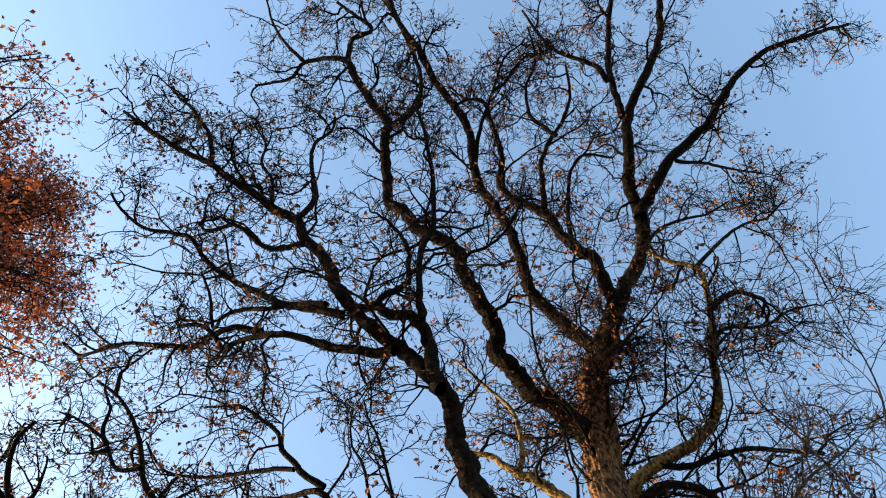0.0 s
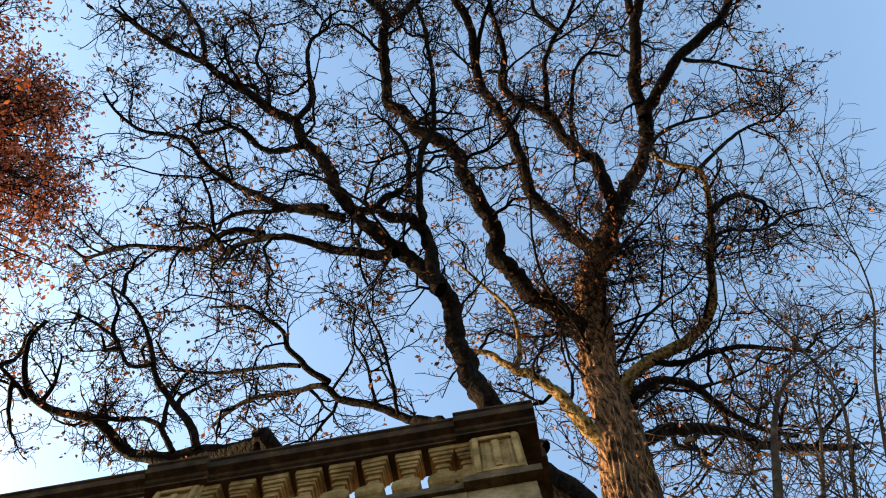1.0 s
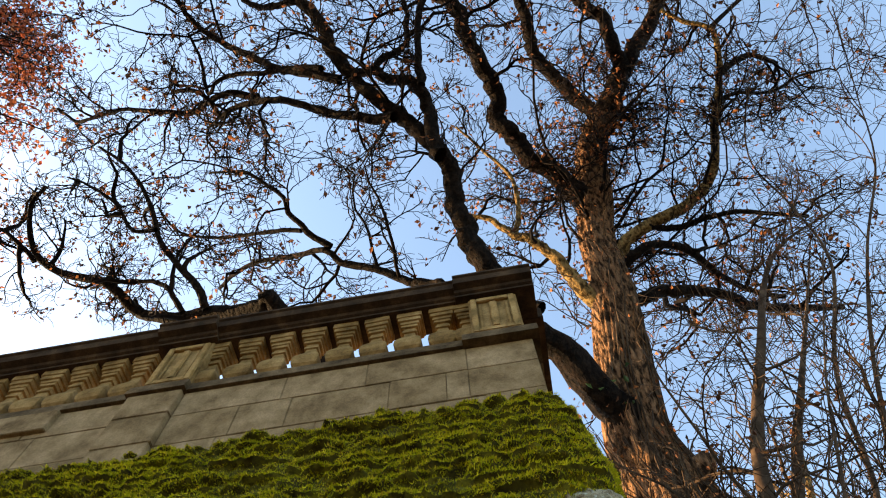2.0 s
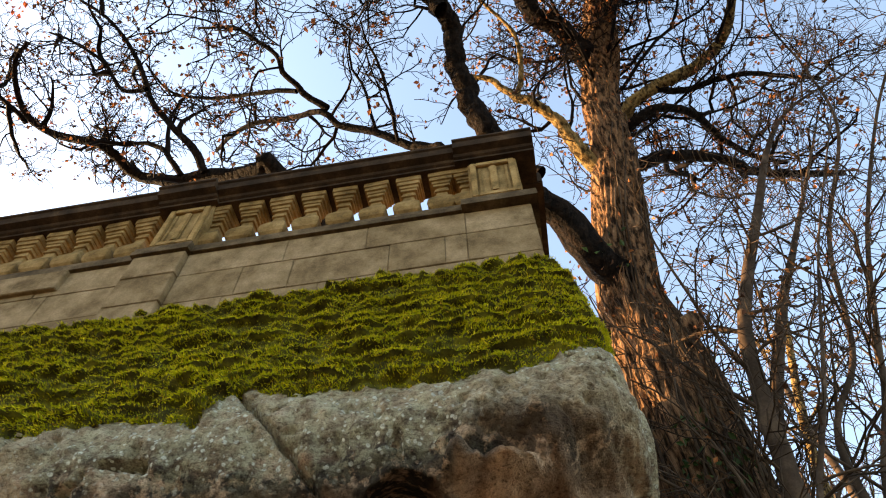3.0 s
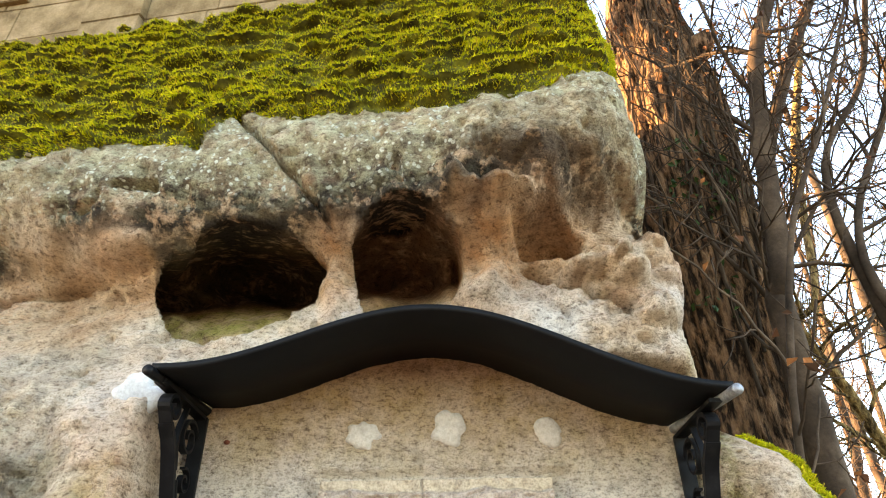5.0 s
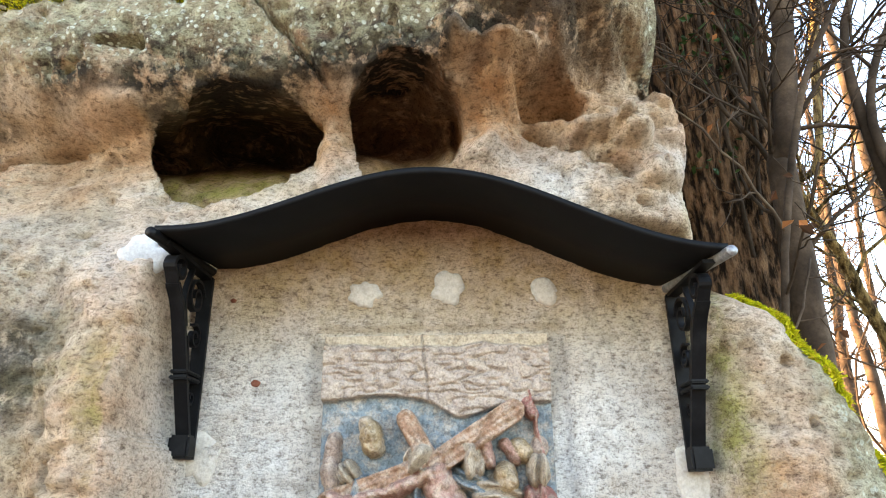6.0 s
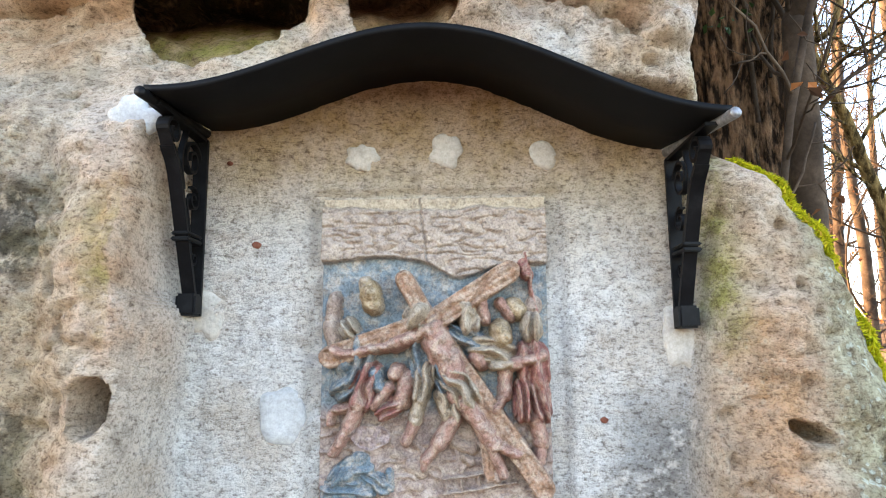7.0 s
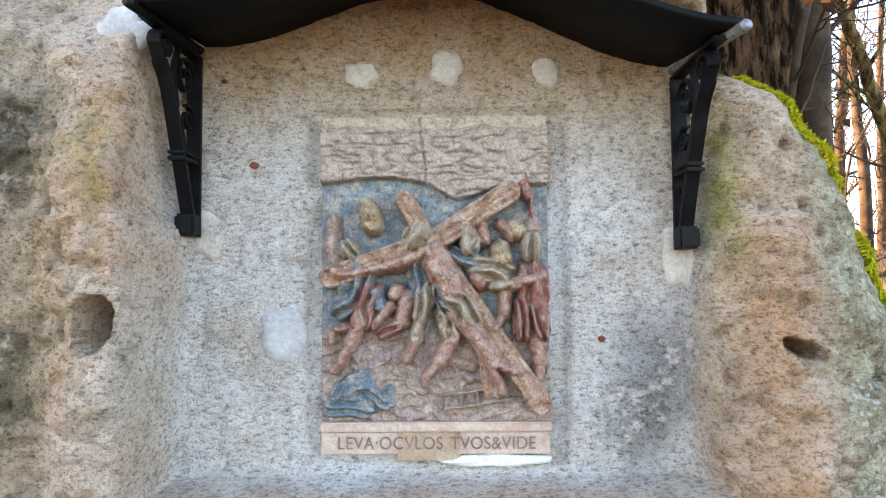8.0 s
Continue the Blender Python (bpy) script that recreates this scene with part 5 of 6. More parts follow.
    arm([(-1.55, 0.81, 11.09, 0.05), (-2.04, 0.79, 11.4, 0.044), (-2.48, 0.86, 11.66, 0.04), (-2.97, 0.91, 11.94, 0.036), (-3.4, 1.03, 12.17, 0.032), (-3.61, 1.21, 12.32, 0.03), (-3.76, 0.7, 12.66, 0.025), (-3.97, 0.34, 12.9, 0.021)])
    arm([(-1.98, -0.07, 11.78, 0.054), (-2.47, 0, 12.14, 0.047), (-2.79, -0.1, 12.37, 0.043), (-3.12, -0.33, 12.65, 0.039), (-3.46, -0.41, 12.87, 0.035), (-4, -0.4, 13.2, 0.03), (-4.02, -0.67, 13.4, 0.027)])
    arm([(-2.08, -0.46, 12.02, 0.055), (-1.9, -0.78, 12.43, 0.047), (-1.98, -1.23, 12.84, 0.04), (-2.04, -1.6, 13.16, 0.035), (-1.99, -1.93, 13.45, 0.031), (-1.75, -2.17, 13.76, 0.026), (-1.72, -2.46, 14, 0.022)])
    arm([(-3.73, -1.56, 12.99, 0.047), (-3.93, -2.09, 13.45, 0.039), (-4.32, -2.63, 13.93, 0.032), (-4.73, -2.97, 14.28, 0.028), (-4.93, -3.24, 14.5, 0.025)])
    arm([(-2.55, -0.75, 12.24, 0.038), (-2.71, -1.21, 12.9, 0.031), (-2.99, -1.56, 13.41, 0.027), (-3.03, -1.98, 13.93, 0.023), (-3.42, -2.52, 14.6, 0.018)])
    arm([(0.08, 1.8, 9.77, 0.109), (-0.01, 1.4, 10.25, 0.093), (-0.07, 1.14, 10.53, 0.087), (-0.24, 1.01, 10.74, 0.082), (-0.58, 1, 11.03, 0.075), (-0.85, 0.91, 11.26, 0.07), (-1.3, 0.92, 11.6, 0.062)])
    arm([(-0.85, 0.91, 11.26, 0.059), (-0.74, 0.75, 11.46, 0.054), (-0.42, 0.58, 11.8, 0.047), (-0.36, 0.34, 12.03, 0.043), (-0.39, -0.01, 12.32, 0.038), (-0.6, -0.29, 12.6, 0.033)])
    arm([(-0.14, 1.01, 10.53, 0.055), (-0.15, 0.68, 10.89, 0.051), (-0.17, 0.23, 11.35, 0.048), (-0.01, -0.09, 11.68, 0.045), (0.09, -0.43, 11.99, 0.043), (0.08, -1.18, 12.59, 0.039), (-0.04, -1.91, 13.13, 0.035), (-0.17, -2.59, 13.6, 0.032)])
    arm([(2.03, 2.51, 11.4, 0.171), (1.62, 2.22, 11.77, 0.157), (1.3, 1.98, 12.04, 0.15), (1.11, 1.74, 12.23, 0.145), (1.02, 1.33, 12.5, 0.139), (0.86, 1.06, 12.68, 0.135), (0.56, 0.7, 12.95, 0.129), (0.4, 0.22, 13.23, 0.123), (0.09, -0.03, 13.44, 0.119), (-0.23, -0.19, 13.62, 0.115), (-0.48, -0.51, 13.82, 0.111), (-0.75, -0.68, 13.97, 0.108), (-0.79, -1.27, 14.25, 0.102), (-0.86, -1.89, 14.53, 0.097), (-0.74, -2.38, 14.76, 0.092), (-1.03, -2.78, 14.97, 0.087), (-1.37, -3.36, 15.25, 0.081), (-1.62, -3.94, 15.5, 0.076)])
    arm([(-1.62, -3.94, 15.5, 0.063), (-1.97, -4.05, 15.66, 0.055), (-2.6, -4.02, 15.93, 0.045), (-2.92, -3.77, 16.12, 0.039), (-3.42, -3.71, 16.33, 0.032), (-3.83, -3.69, 16.5, 0.027)])
    arm([(-1.62, -3.94, 15.5, 0.063), (-1.56, -4.43, 15.8, 0.055), (-1.17, -4.76, 16.14, 0.048), (-1.49, -5.17, 16.44, 0.042), (-1.95, -5.62, 16.8, 0.035)])
    arm([(-0.74, -2.38, 14.76, 0.058), (-0.31, -2.7, 15.14, 0.051), (-0.04, -3.18, 15.5, 0.046), (-0.11, -3.89, 15.94, 0.041), (-0.46, -4.79, 16.5, 0.034)])
    arm([(-2.59, -4.01, 15.9, 0.046), (-3.07, -4.56, 16.3, 0.035), (-3.44, -5.18, 16.67, 0.028), (-3.62, -5.8, 17, 0.022)])
    arm([(2.8, 1.94, 13, 0.134), (2.46, 1.68, 13.29, 0.126), (2.05, 1.26, 13.67, 0.118), (1.91, 0.82, 13.95, 0.113), (1.76, 0.3, 14.25, 0.108), (1.59, -0.13, 14.5, 0.104), (1.22, -0.81, 14.91, 0.098), (0.98, -1.41, 15.22, 0.094), (0.92, -2.26, 15.62, 0.088), (0.66, -2.92, 15.94, 0.084), (0.23, -3.54, 16.27, 0.079), (-0.11, -4.32, 16.62, 0.074), (-0.47, -4.92, 16.9, 0.069), (-0.72, -5.59, 17.18, 0.065), (-0.9, -6.42, 17.5, 0.059)])
    arm([(0.98, -1.41, 15.22, 0.054), (1.14, -2.4, 15.76, 0.042), (1.51, -3.32, 16.26, 0.033), (1.83, -4.16, 16.69, 0.026), (2.33, -4.61, 17, 0.021)])
    arm([(3.08, 1.57, 13, 0.155), (3.26, 1.21, 13.26, 0.142), (3.2, 0.84, 13.54, 0.131), (3.05, 0.34, 13.89, 0.119), (2.89, 0.13, 14.07, 0.113), (2.59, -0.09, 14.33, 0.104), (2.28, -0.54, 14.67, 0.093), (1.79, -0.8, 15.02, 0.082), (1.49, -1.17, 15.29, 0.073), (1.61, -1.77, 15.61, 0.063), (1.48, -2.42, 15.94, 0.052), (1.3, -3.09, 16.29, 0.041), (0.91, -3.21, 16.5, 0.033)])
    arm([(3.14, 1.5, 13.2, 0.158), (3.35, 1.14, 13.5, 0.149), (3.64, 0.87, 13.76, 0.145), (4.02, 0.38, 14.16, 0.139), (4.15, -0.15, 14.52, 0.133), (4.24, -0.53, 14.77, 0.129), (4.19, -1.18, 15.19, 0.121), (4.21, -1.67, 15.48, 0.117), (4.36, -2.44, 15.91, 0.11), (4.77, -3.24, 16.37, 0.103), (5.27, -4.09, 16.83, 0.095), (5.59, -4.83, 17.21, 0.088), (5.82, -5.76, 17.64, 0.08), (6.04, -6.56, 18, 0.073)])
    arm([(4.18, -0.36, 14.52, 0.13), (4.59, -0.91, 14.78, 0.115), (4.82, -1.25, 14.93, 0.109), (5.53, -1.83, 15.26, 0.098), (5.97, -2.19, 15.45, 0.091), (6.31, -2.68, 15.65, 0.084), (6.95, -3.32, 15.95, 0.074), (7.73, -3.92, 16.25, 0.063), (8.5, -4.28, 16.51, 0.053), (9.45, -4.61, 16.8, 0.041), (10.13, -4.82, 17, 0.033)])
    arm([(4.31, -2.62, 15.91, 0.085), (4.22, -3.1, 16.19, 0.078), (4.2, -3.8, 16.58, 0.071), (4.4, -4.83, 17.1, 0.062), (4.62, -5.76, 17.55, 0.055), (4.85, -6.73, 18, 0.048)])
    arm([(4.14, -3.51, 16.37, 0.068), (3.86, -3.95, 16.61, 0.058), (3.31, -4.3, 16.93, 0.048), (2.92, -4.64, 17.17, 0.041), (2.45, -5.58, 17.6, 0.03)])
    arm([(5.22, -1.53, 15.2, 0.044), (6.02, -1.5, 15.56, 0.035), (6.61, -1.39, 15.82, 0.029), (7.53, -1.3, 16.2, 0.021)])
    arm([(2.4, 3.48, 9.9, 0.106), (2.82, 3.16, 10.27, 0.093), (3.29, 2.99, 10.56, 0.087), (3.8, 2.8, 10.87, 0.08), (4.11, 2.55, 11.09, 0.075), (4.2, 2.13, 11.38, 0.068), (4.23, 1.76, 11.62, 0.061), (4.41, 1.29, 11.91, 0.054), (4.46, 0.79, 12.2, 0.047), (4.4, 0.53, 12.36, 0.043), (4.03, 0.43, 12.6, 0.036), (3.75, 0.26, 12.8, 0.031)], M_SUNLIT, "limb with sunlight painted as ochre bark")
    arm([(4.43, 1.16, 11.91, 0.059), (4.88, 0.98, 12.13, 0.046), (5.22, 0.96, 12.29, 0.04), (5.57, 1.13, 12.45, 0.033), (5.62, 1.42, 12.6, 0.027)])
    arm([(1.09, 3.07, 7.9, 0.074), (0.55, 3.21, 8.35, 0.065), (0.12, 3.21, 8.68, 0.06), (-0.13, 3.21, 8.87, 0.057), (-0.4, 3.18, 9.06, 0.054), (-0.75, 3.12, 9.31, 0.051), (-1.21, 3.14, 9.58, 0.047), (-1.47, 3, 9.78, 0.043), (-1.98, 3.18, 10.06, 0.039), (-2.56, 3.36, 10.36, 0.035), (-3.06, 3.66, 10.61, 0.031), (-3.41, 3.99, 10.8, 0.028)])
    arm([(-1.47, 2.98, 9.78, 0.05), (-1.75, 2.84, 9.98, 0.043), (-1.99, 2.66, 10.17, 0.038), (-2.12, 2.43, 10.34, 0.033), (-2.41, 2.28, 10.53, 0.029), (-2.72, 2.15, 10.71, 0.024), (-3.04, 2.18, 10.87, 0.021), (-3.33, 2.22, 11, 0.018)])
    arm([(-1.88, 2.85, 10.06, 0.036), (-2.33, 2.91, 10.24, 0.03), (-3.04, 3.06, 10.5, 0.025), (-3.67, 3.09, 10.73, 0.02), (-3.96, 2.98, 10.84, 0.017), (-4.2, 2.68, 11, 0.014)])
    arm([(1.75, 3.46, 9, 0.102), (1.63, 3.29, 9.29, 0.085), (1.46, 3.16, 9.55, 0.074), (1.25, 3.06, 9.81, 0.063), (1.05, 3.01, 10.01, 0.055), (0.71, 2.88, 10.37, 0.042), (0.43, 2.9, 10.6, 0.033)], M_SUNLIT, "limb with sunlight painted as ochre bark")
    arm([(1.05, 3.01, 10, 0.043), (1.14, 2.78, 10.37, 0.037), (1.09, 2.43, 10.89, 0.031), (0.71, 2.14, 11.49, 0.024), (0.34, 1.88, 12, 0.018)], M_SUNLIT, "limb with sunlight painted as ochre bark")
    arm([(2.1, 3.74, 9, 0.097), (2.46, 3.73, 9.11, 0.088), (2.85, 3.69, 9.23, 0.081), (3.32, 3.68, 9.36, 0.074), (3.82, 3.82, 9.5, 0.068), (4.35, 4.08, 9.64, 0.062), (5.06, 4.2, 9.82, 0.053), (5.82, 4.34, 10, 0.043)])
    arm([(2.47, 3.42, 9.6, 0.071), (2.87, 3.18, 9.79, 0.061), (3.48, 3.39, 10, 0.054), (4.16, 3.94, 10.25, 0.046), (4.76, 4.27, 10.45, 0.04), (5.29, 4.43, 10.6, 0.035)])
    arm([(2.93, 3.04, 10.2, 0.05), (3.38, 3.15, 10.37, 0.046), (3.84, 3.11, 10.54, 0.042), (4.31, 3.03, 10.72, 0.039), (5.11, 3.19, 10.98, 0.034), (5.79, 3.34, 11.2, 0.03)])
    arm([(2.29, -0.52, 14.6, 0.069), (2.4, -1, 14.95, 0.061), (2.44, -1.6, 15.38, 0.053), (2.68, -2.08, 15.72, 0.048), (3.05, -2.57, 16.09, 0.043), (3.33, -3.19, 16.49, 0.036), (3.34, -4.07, 17, 0.028)])
    arm([(2.69, 0.22, 14, 0.05), (2.75, -0.41, 14.38, 0.042), (2.91, -1.31, 14.9, 0.034), (3.29, -1.72, 15.18, 0.03), (3.95, -1.68, 15.5, 0.025)])
    arm([(2.76, -2.19, 15.5, 0.05), (2.59, -2.35, 15.64, 0.046), (2.29, -2.68, 15.88, 0.04), (2.28, -3.41, 16.25, 0.034), (2.57, -4.11, 16.59, 0.028), (2.47, -4.99, 17, 0.021)])
    arm([(4.04, 0.33, 14, 0.045), (4.58, -0.13, 14.44, 0.036), (5.23, -0.33, 14.83, 0.03), (5.82, -0.41, 15.14, 0.025), (6.45, -0.66, 15.5, 0.02)])
    arm([(4.51, 0.59, 12.7, 0.042), (5.34, 0.11, 13.36, 0.032), (5.96, -0.17, 13.79, 0.027), (6.56, -0.27, 14.14, 0.023), (7.08, -0.59, 14.5, 0.019)])
    arm([(4.24, 1.59, 11.6, 0.038), (4.72, 1.48, 11.89, 0.033), (5.45, 1.56, 12.29, 0.027), (6.12, 1.36, 12.67, 0.022), (6.8, 1.32, 13, 0.017)])
    arm([(1.51, -3.33, 16.3, 0.046), (1.85, -3.6, 16.48, 0.038), (2.28, -4.16, 16.76, 0.028), (2.84, -4.4, 17, 0.021)])
    top = line[150:]
    mains.append((top[:, :3], top[:, 3], 3.0))
    # secondary limbs, thick and crooked
    second = []
    for p, r, sc in mains:
        for q, rr in sprout(rng, p, r, max(2, int(6 * sc)), 1.9, 0.8, 0.3, 0.42, 0.04, 8, 0.55):
            rr = np.linspace(min(0.036, r[-1] * 0.9), 0.009, len(q))
            tb = Tubes()
            tb.add(q, rr, 6, 0.05, rng)
            tb.make("side_limb", M_TWIG, oak)
            second.append((q, rr, 1.0))
    tw = Tubes()
    tips = spray(rng, tw, [(p, r, s) for p, r, s in mains], (6, 4, 3), (1.2, 0.6, 0.3), 0.0055, bend=0.27, spread=0.8)
    tips2 = spray(rng, tw, second, (7, 4, 3), (0.95, 0.5, 0.27), 0.0055, lo=0.15, bend=0.27, spread=0.8)
    # water shoots: dense thin growth round the fork
    shoots = sprout(rng, line[185:, :3], line[185:, 3], 24, 3.6, 0.95, 0.0, 0.3, 0.05, 10, 0.2, 0.007)
    for q, rr in shoots:
        tw.add(q, np.maximum(rr, 0.008), 5)
    tips3 = spray(rng, tw, [(q, rr, 1.0) for q, rr in shoots], (6, 4, 3), (0.9, 0.5, 0.25), 0.0055, lo=0.3, bend=0.27)
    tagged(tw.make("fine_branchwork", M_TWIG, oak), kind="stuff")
    tips = np.concatenate([tips, tips2, tips3])
    tagged(leaves_mesh("withered_foliage", clump(rng, tips, 0.14, 3, 0.035), 0.085, rng, M_OAKLEAF, oak, "dark withered leaf clusters"), kind="stuff")
    # fine shoots and creeper stems on the trunk
    cr = Tubes()
    for _ in range(40):
        k = rng.randint(75, 215)
        w = rng.normal(size=3) * np.array([1, 1, 0.3])
        w[1] = -abs(w[1])
        w /= np.linalg.norm(w)
        s = line[k, :3] + w * line[k, 3]
        q = crooked(rng, s, w + np.array([0, 0, 0.6]), rng.uniform(0.4, 1.3), 7, 0.3, 0.05)
        cr.add(q, np.linspace(0.009, 0.004, 8), 4)
    for _ in range(9):
        g0 = rng.uniform(-2.6, -0.4)
        ks = np.arange(38 + rng.randint(0, 25), 150 + rng.randint(0, 50), 5)
        g = g0 + np.cumsum(rng.normal(size=len(ks)) * 0.05)
        q = line[ks, :3] + (line[ks, 3] + 0.045)[:, None] * np.stack([np.cos(g), np.sin(g), 0 * g], -1)
        cr.add(q, np.linspace(0.016, 0.008, len(ks)), 5)
    tagged(cr.make("creeper", M_SMOOTH, oak, "thin pale creeper stems"), kind="stuff")
    iv = []
    for _ in range(9):
        k = rng.randint(50, 160)
        g = rng.uniform(-2.4, -0.2)
        cpt = line[k, :3] + (line[k, 3] + 0.05) * np.array([np.cos(g), np.sin(g), 0])
        iv.append(cpt + rng.normal(size=(26, 3)) * 0.10)
    tagged(leaves_mesh("ivy_leaves", np.concatenate(iv), 0.07, rng, M_IVY, oak, "small dark green ivy leaves"), kind="stuff")
    tr = []
    for _ in range(60):
        k = rng.randint(120, 280)
        tr.append(line[k, :3] + rng.normal(size=(22, 3)) * np.array([0.45, 0.35, 0.3]))
    tagged(leaves_mesh("trunk_leaves", np.concatenate(tr), 0.055, rng, M_OAKLEAF, oak), kind="stuff")


def build_left_limb_tree():
    """The tree whose lowest limb stretches over the coping."""
    rng = np.random.RandomState(21)
    base = np.array([0.2, 7.2, 0.0])
    tree = empty("terrace_tree", base)
    tagged(tree, "bare dark tree behind the terrace stretching a low crooked limb", "tree")
    line = spline([(0.2, 7.2, 0.0, 0.35), (0.1, 7.0, 3.0, 0.3), (-0.1, 6.2, 6.0, 0.24), (-0.9, 4.6, 7.6, 0.16)] + [(-1.85, 3.09, 8.2, 0.099), (-2.01, 3.1, 8.26, 0.093), (-2.36, 3.22, 8.37, 0.087), (-2.71, 3.27, 8.49, 0.081), (-3.16, 3.39, 8.62, 0.075), (-3.6, 3.4, 8.76, 0.068), (-3.78, 3.32, 8.82, 0.065), (-3.96, 3.14, 8.91, 0.06), (-4.17, 3.02, 8.99, 0.055), (-4.4, 3.01, 9.06, 0.052), (-4.75, 2.96, 9.17, 0.047), (-5.01, 2.81, 9.26, 0.041), (-5.12, 2.55, 9.36, 0.036), (-5.09, 2.17, 9.5, 0.027), (-4.9, 1.96, 9.6, 0.021)], 110)
    line[:, :3] -= base
    tb = Tubes()
    tb.add(line[:, :3], line[:, 3], 12, 0.05, rng)
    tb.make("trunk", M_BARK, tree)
    mains = [(line[28:, :3], line[28:, 3], 1.6)]
    for ctrl in ([(-2.67, 3.14, 8.3, 0.052), (-2.81, 2.94, 8.52, 0.045), (-3.13, 2.74, 8.8, 0.039), (-3.36, 2.51, 9.04, 0.035), (-3.48, 2.24, 9.28, 0.03), (-3.67, 1.98, 9.51, 0.026), (-3.94, 1.75, 9.75, 0.021), (-4.34, 1.57, 10, 0.017)],
                 [(-2.99, 3.21, 8.4, 0.039), (-3.23, 2.98, 8.63, 0.031), (-3.55, 2.96, 8.79, 0.026), (-4.07, 3.08, 9.03, 0.02), (-4.44, 3.21, 9.2, 0.016)],
                 [(-3.33, 2.36, 8.9, 0.029), (-3.74, 2.42, 9.14, 0.024), (-3.99, 2.18, 9.4, 0.02), (-4.45, 2, 9.71, 0.016), (-4.78, 1.93, 9.9, 0.013)],
                 [(-5.11, 2.86, 9.3, 0.034), (-5.36, 2.65, 9.45, 0.027), (-5.61, 2.5, 9.57, 0.022), (-5.98, 2.49, 9.7, 0.018)]):
        c = wander(rng, ctrl, 30, 0.12)
        c[:, :3] -= base
        tb = Tubes()
        tb.add(c[:, :3], c[:, 3], 8, 0.05, rng)
        tb.make("limb", M_BARK, tree)
        mains.append((c[:, :3], c[:, 3], 0.8))
    second = []
    for p, r, sc in mains:
        for q, rr in sprout(rng, p, r, int(4 * sc), 0.9, 0.85, 0.15, 0.4, 0.06, 7):
            rr = np.linspace(0.035, 0.01, len(q))
            tb = Tubes()
            tb.add(q, rr, 5, 0.05, rng)
            tb.make("side_limb", M_TWIG, tree)
            second.append((q, rr, 1.0))
    tw = Tubes()
    tips = spray(rng, tw, mains + second, (5, 3, 3), (0.6, 0.36, 0.2), 0.0045, bend=0.27)
    tagged(tw.make("fine_branchwork", M_TWIG, tree), kind="stuff")
    tagged(leaves_mesh("withered_leaves", clump(rng, tips, 0.25, 3, 0.03), 0.055, rng, M_OAKLEAF, tree), kind="stuff")


def build_russet_tree():
    rng = np.random.RandomState(31)
    base = np.array([-12.3, -0.4, 0.0])
    tree = empty("russet_tree", base)
    tagged(tree, "tall tree with dense russet autumn leaves on fine drooping twigs", "tree")
    line = spline([(0, 0, 0, 0.4), (0.2, -0.2, 5, 0.34), (0.1, 0, 10, 0.26), (0.4, -0.3, 15, 0.16), (0.5, -0.2, 20, 0.06)], 60)
    tb = Tubes()
    tb.add(line[:, :3], line[:, 3], 14, 0.04, rng)
    tb.make("trunk", M_SMOOTH, tree)
    mains = []
    for k in range(90):
        i = rng.randint(24, 57)
        g = rng.uniform(-0.75, 0.75)
        way = np.array([math.cos(g), math.sin(g), 0.25])
        L = rng.uniform(0.7, 1.0) * (12.0 - 0.53 * (line[i, 2] - 1.6))
        q = crooked(rng, line[i, :3], way, L, 10, 0.12, -0.02)
        r = np.linspace(0.05, 0.008, 11)
        tb = Tubes()
        tb.add(q, r, 6)
        tb.make("limb", M_TWIG, tree)
        mains.append((q, r, 1.0))
    tw = Tubes()
    tips = spray(rng, tw, mains, (8, 4, 3), (1.3, 0.6, 0.28), 0.005, lift=-0.02, lo=0.35)
    tagged(tw.make("fine_branchwork", M_TWIG, tree), kind="stuff")
    tagged(leaves_mesh("russet_leaves", clump(rng, tips, 0.42, 4, 0.08), 0.10, rng, M_RUSSET, tree, "dense russet leaves"), kind="stuff")


def slender_tree(name, label, ctrl, seed, counts=(22, 6, 4), lengths=(1.7, 0.9, 0.45), leaves=0.06, material=M_SMOOTH, thin=0.0045, group="", lo=0.25):
    """A young, many-branched bare tree along a given line."""
    rng = np.random.RandomState(seed)
    base = np.array(ctrl[0][:3])
    tree = empty(name, base)
    tagged(tree, label, "tree", group)
    line = wander(rng, ctrl, 60, 0.08)
    line[:, :3] -= base
    tb = Tubes()
    tb.add(line[:, :3], line[:, 3], 10, 0.03, rng)
    tb.make("trunk", material, tree)
    tw = Tubes()
    tips = spray(rng, tw, [(line[:, :3], line[:, 3], 1.0)], counts, lengths, thin, 0.07, lo, 0.75, 0.2, 0.009)
    tagged(tw.make("fine_branchwork", material, tree), kind="stuff")
    if leaves:
        tagged(leaves_mesh("dry_leaves", clump(rng, tips, leaves, 4, 0.05), 0.06, rng, M_OAKLEAF, tree), kind="stuff")
    return tree


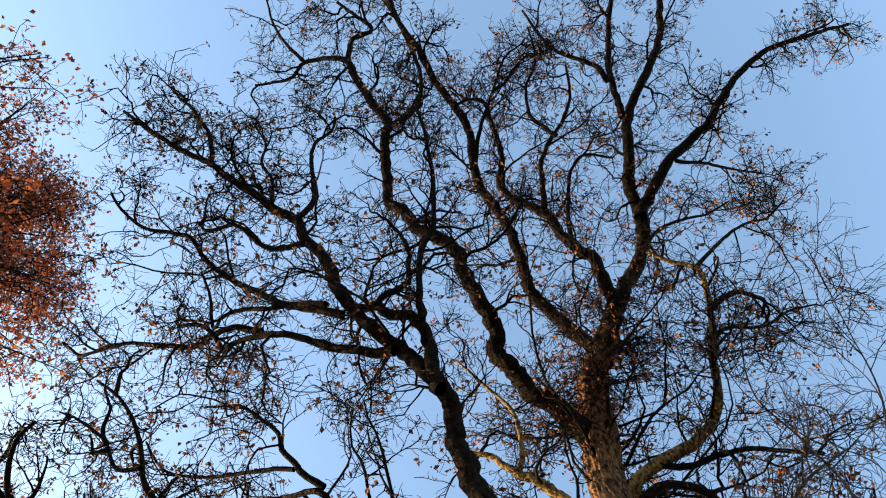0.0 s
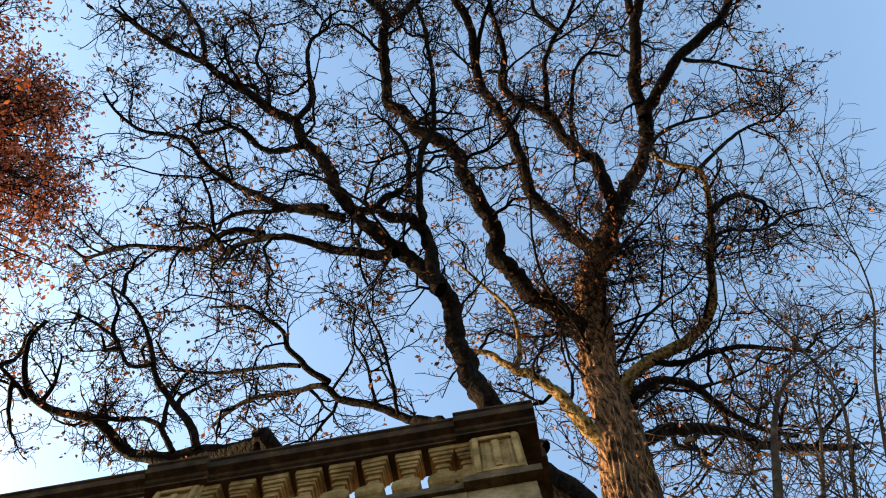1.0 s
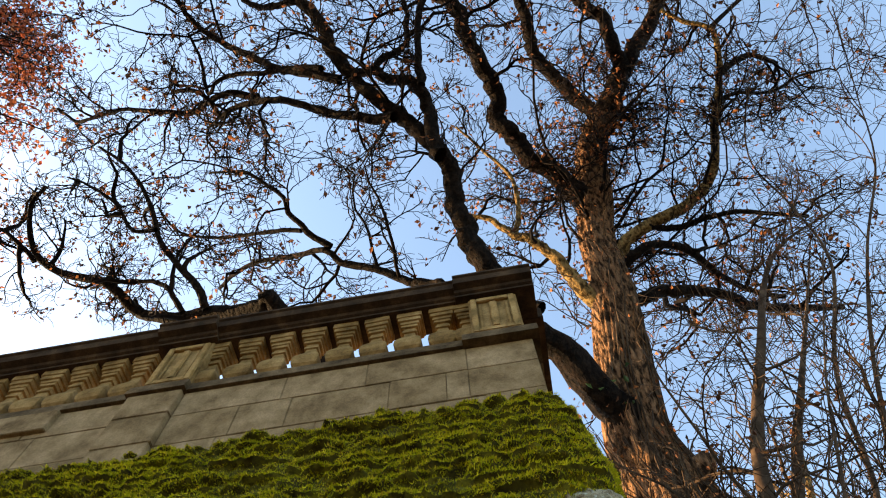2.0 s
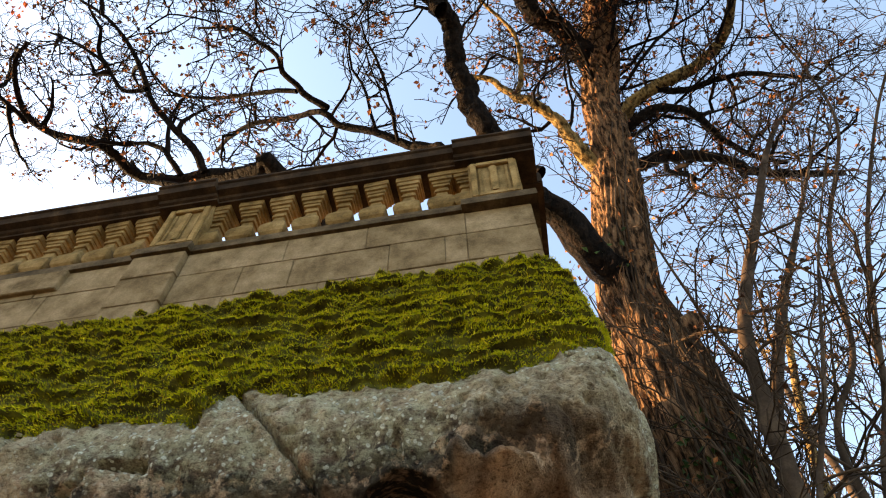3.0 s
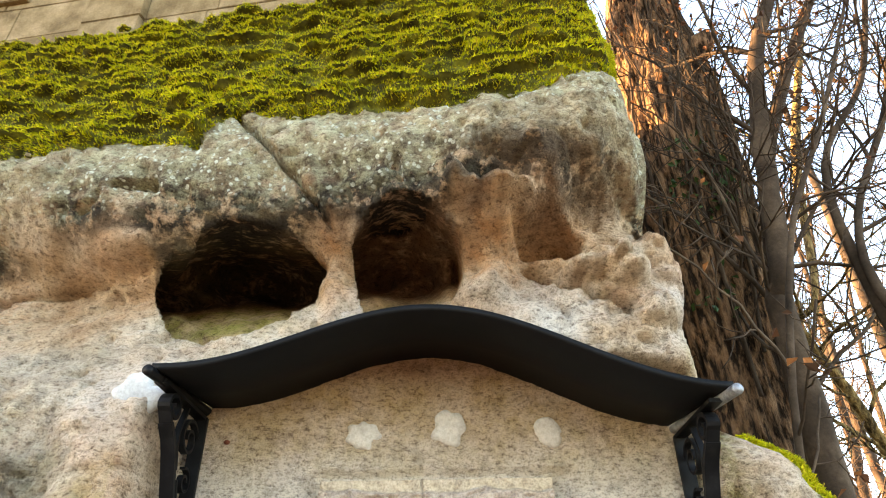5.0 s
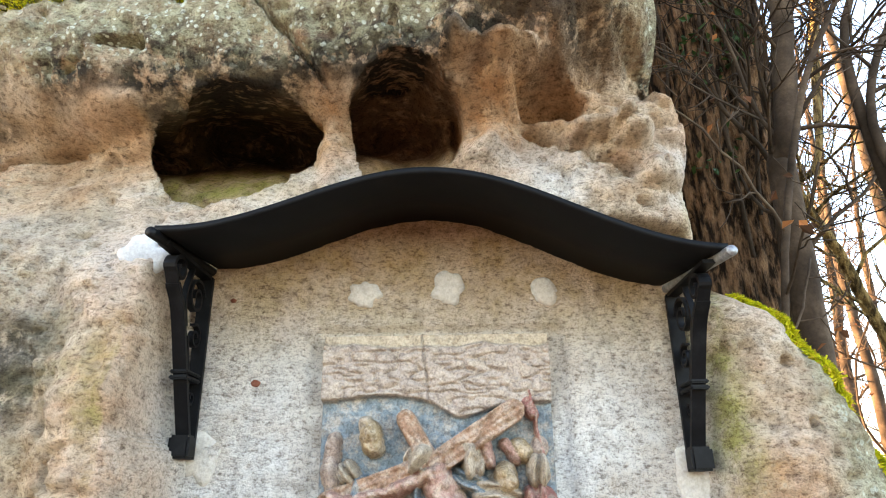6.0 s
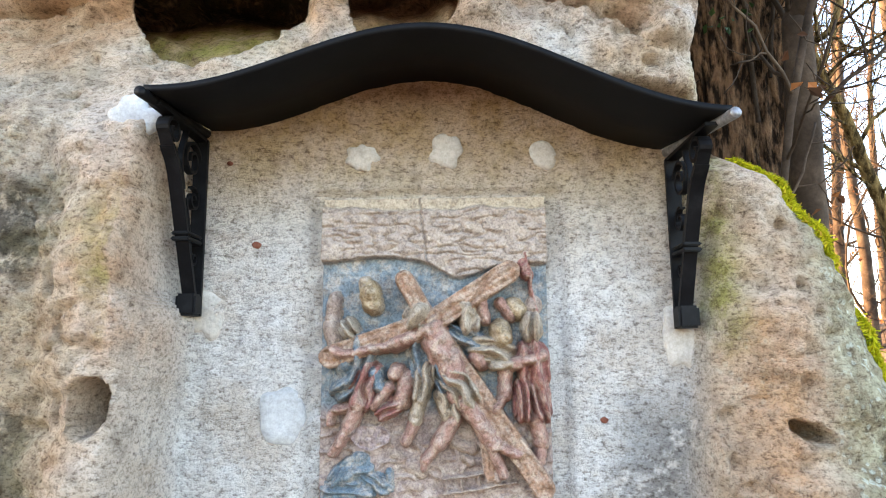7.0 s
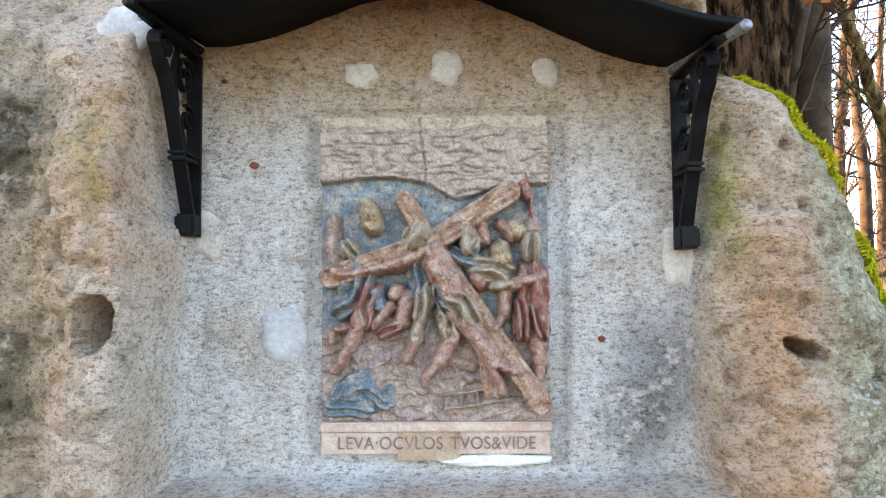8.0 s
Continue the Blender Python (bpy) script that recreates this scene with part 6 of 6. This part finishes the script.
build_oak()
build_left_limb_tree()
build_russet_tree()
slender_tree("young_tree", "slender young tree with greenish-grey bark beside the oak", [(2.2, 3.75, -0.1, 0.12), (2.1, 3.7, 1.8, 0.1)] + FORKED_STEM, 41, group="young trees beside the rock")
slender_tree("young_tree", "slender forked young tree with bare branches", [(2.05, 4.0, -0.1, 0.1), (2.15, 3.95, 1.6, 0.09)] + STRAIGHT_STEM, 42, group="young trees beside the rock")
slender_tree("young_tree", "thin whip-like sapling with a few dead leaves", [(1.6, 3.05, -0.1, 0.025), (1.62, 3.03, 1.2, 0.022)] + WHIP, 43, (10, 3, 3), (0.9, 0.4, 0.25), 0.2, group="young trees beside the rock")
slender_tree("young_tree", "slender leaning young tree with fine bare twigs", [(2.9, 3.6, -0.1, 0.07), (2.7, 3.4, 2.2, 0.06)] + LEANING_STEM, 45, (26, 6, 4), (1.3, 0.7, 0.35), 0.04, group="young trees beside the rock")
slender_tree("young_tree", "slender tall young tree reaching over the rock", [(3.3, 3.3, -0.1, 0.07), (3.0, 3.2, 2.0, 0.06)] + TALL_STEM, 46, (26, 6, 4), (1.3, 0.7, 0.35), 0.04, group="young trees beside the rock")
slender_tree("gnarled_tree", "gnarled tree with sunlight painted as ochre bark on winding limbs", [(4.2, 6.0, 0.0, 0.16), (4.0, 5.7, 1.6, 0.13)] + [(*p[:3], p[3] * 0.7) for p in GOLD] + [(3.6, 5.2, 6.0, 0.05), (4.2, 5.0, 8.0, 0.03)], 44, (16, 5, 4), (1.8, 0.9, 0.45), 0.02, M_SUNLIT)
# wood beyond, on the bank to the right
wood = random.Random(9)
for k in range(17):
    d, g = wood.uniform(9, 24), radians(wood.uniform(17, 52))
    x, y = d * math.sin(g), d * math.cos(g)
    h = wood.uniform(9, 15)
    lean = [wood.uniform(-0.8, 0.8) for _ in range(4)]
    slender_tree("woodland_tree", "bare woodland tree with fine branches on the bank", [(x, y, 0, 0.13), (x + 0.2 * lean[0], y, h * 0.3, 0.10), (x + lean[1], y + 0.3 * lean[2], h * 0.65, 0.06), (x + lean[3], y + lean[2], h, 0.02)], 60 + k, (18, 5, 3), (2.4, 1.2, 0.6), 0.05, thin=0.0055, group="bare trees on the wooded bank", lo=0.05)
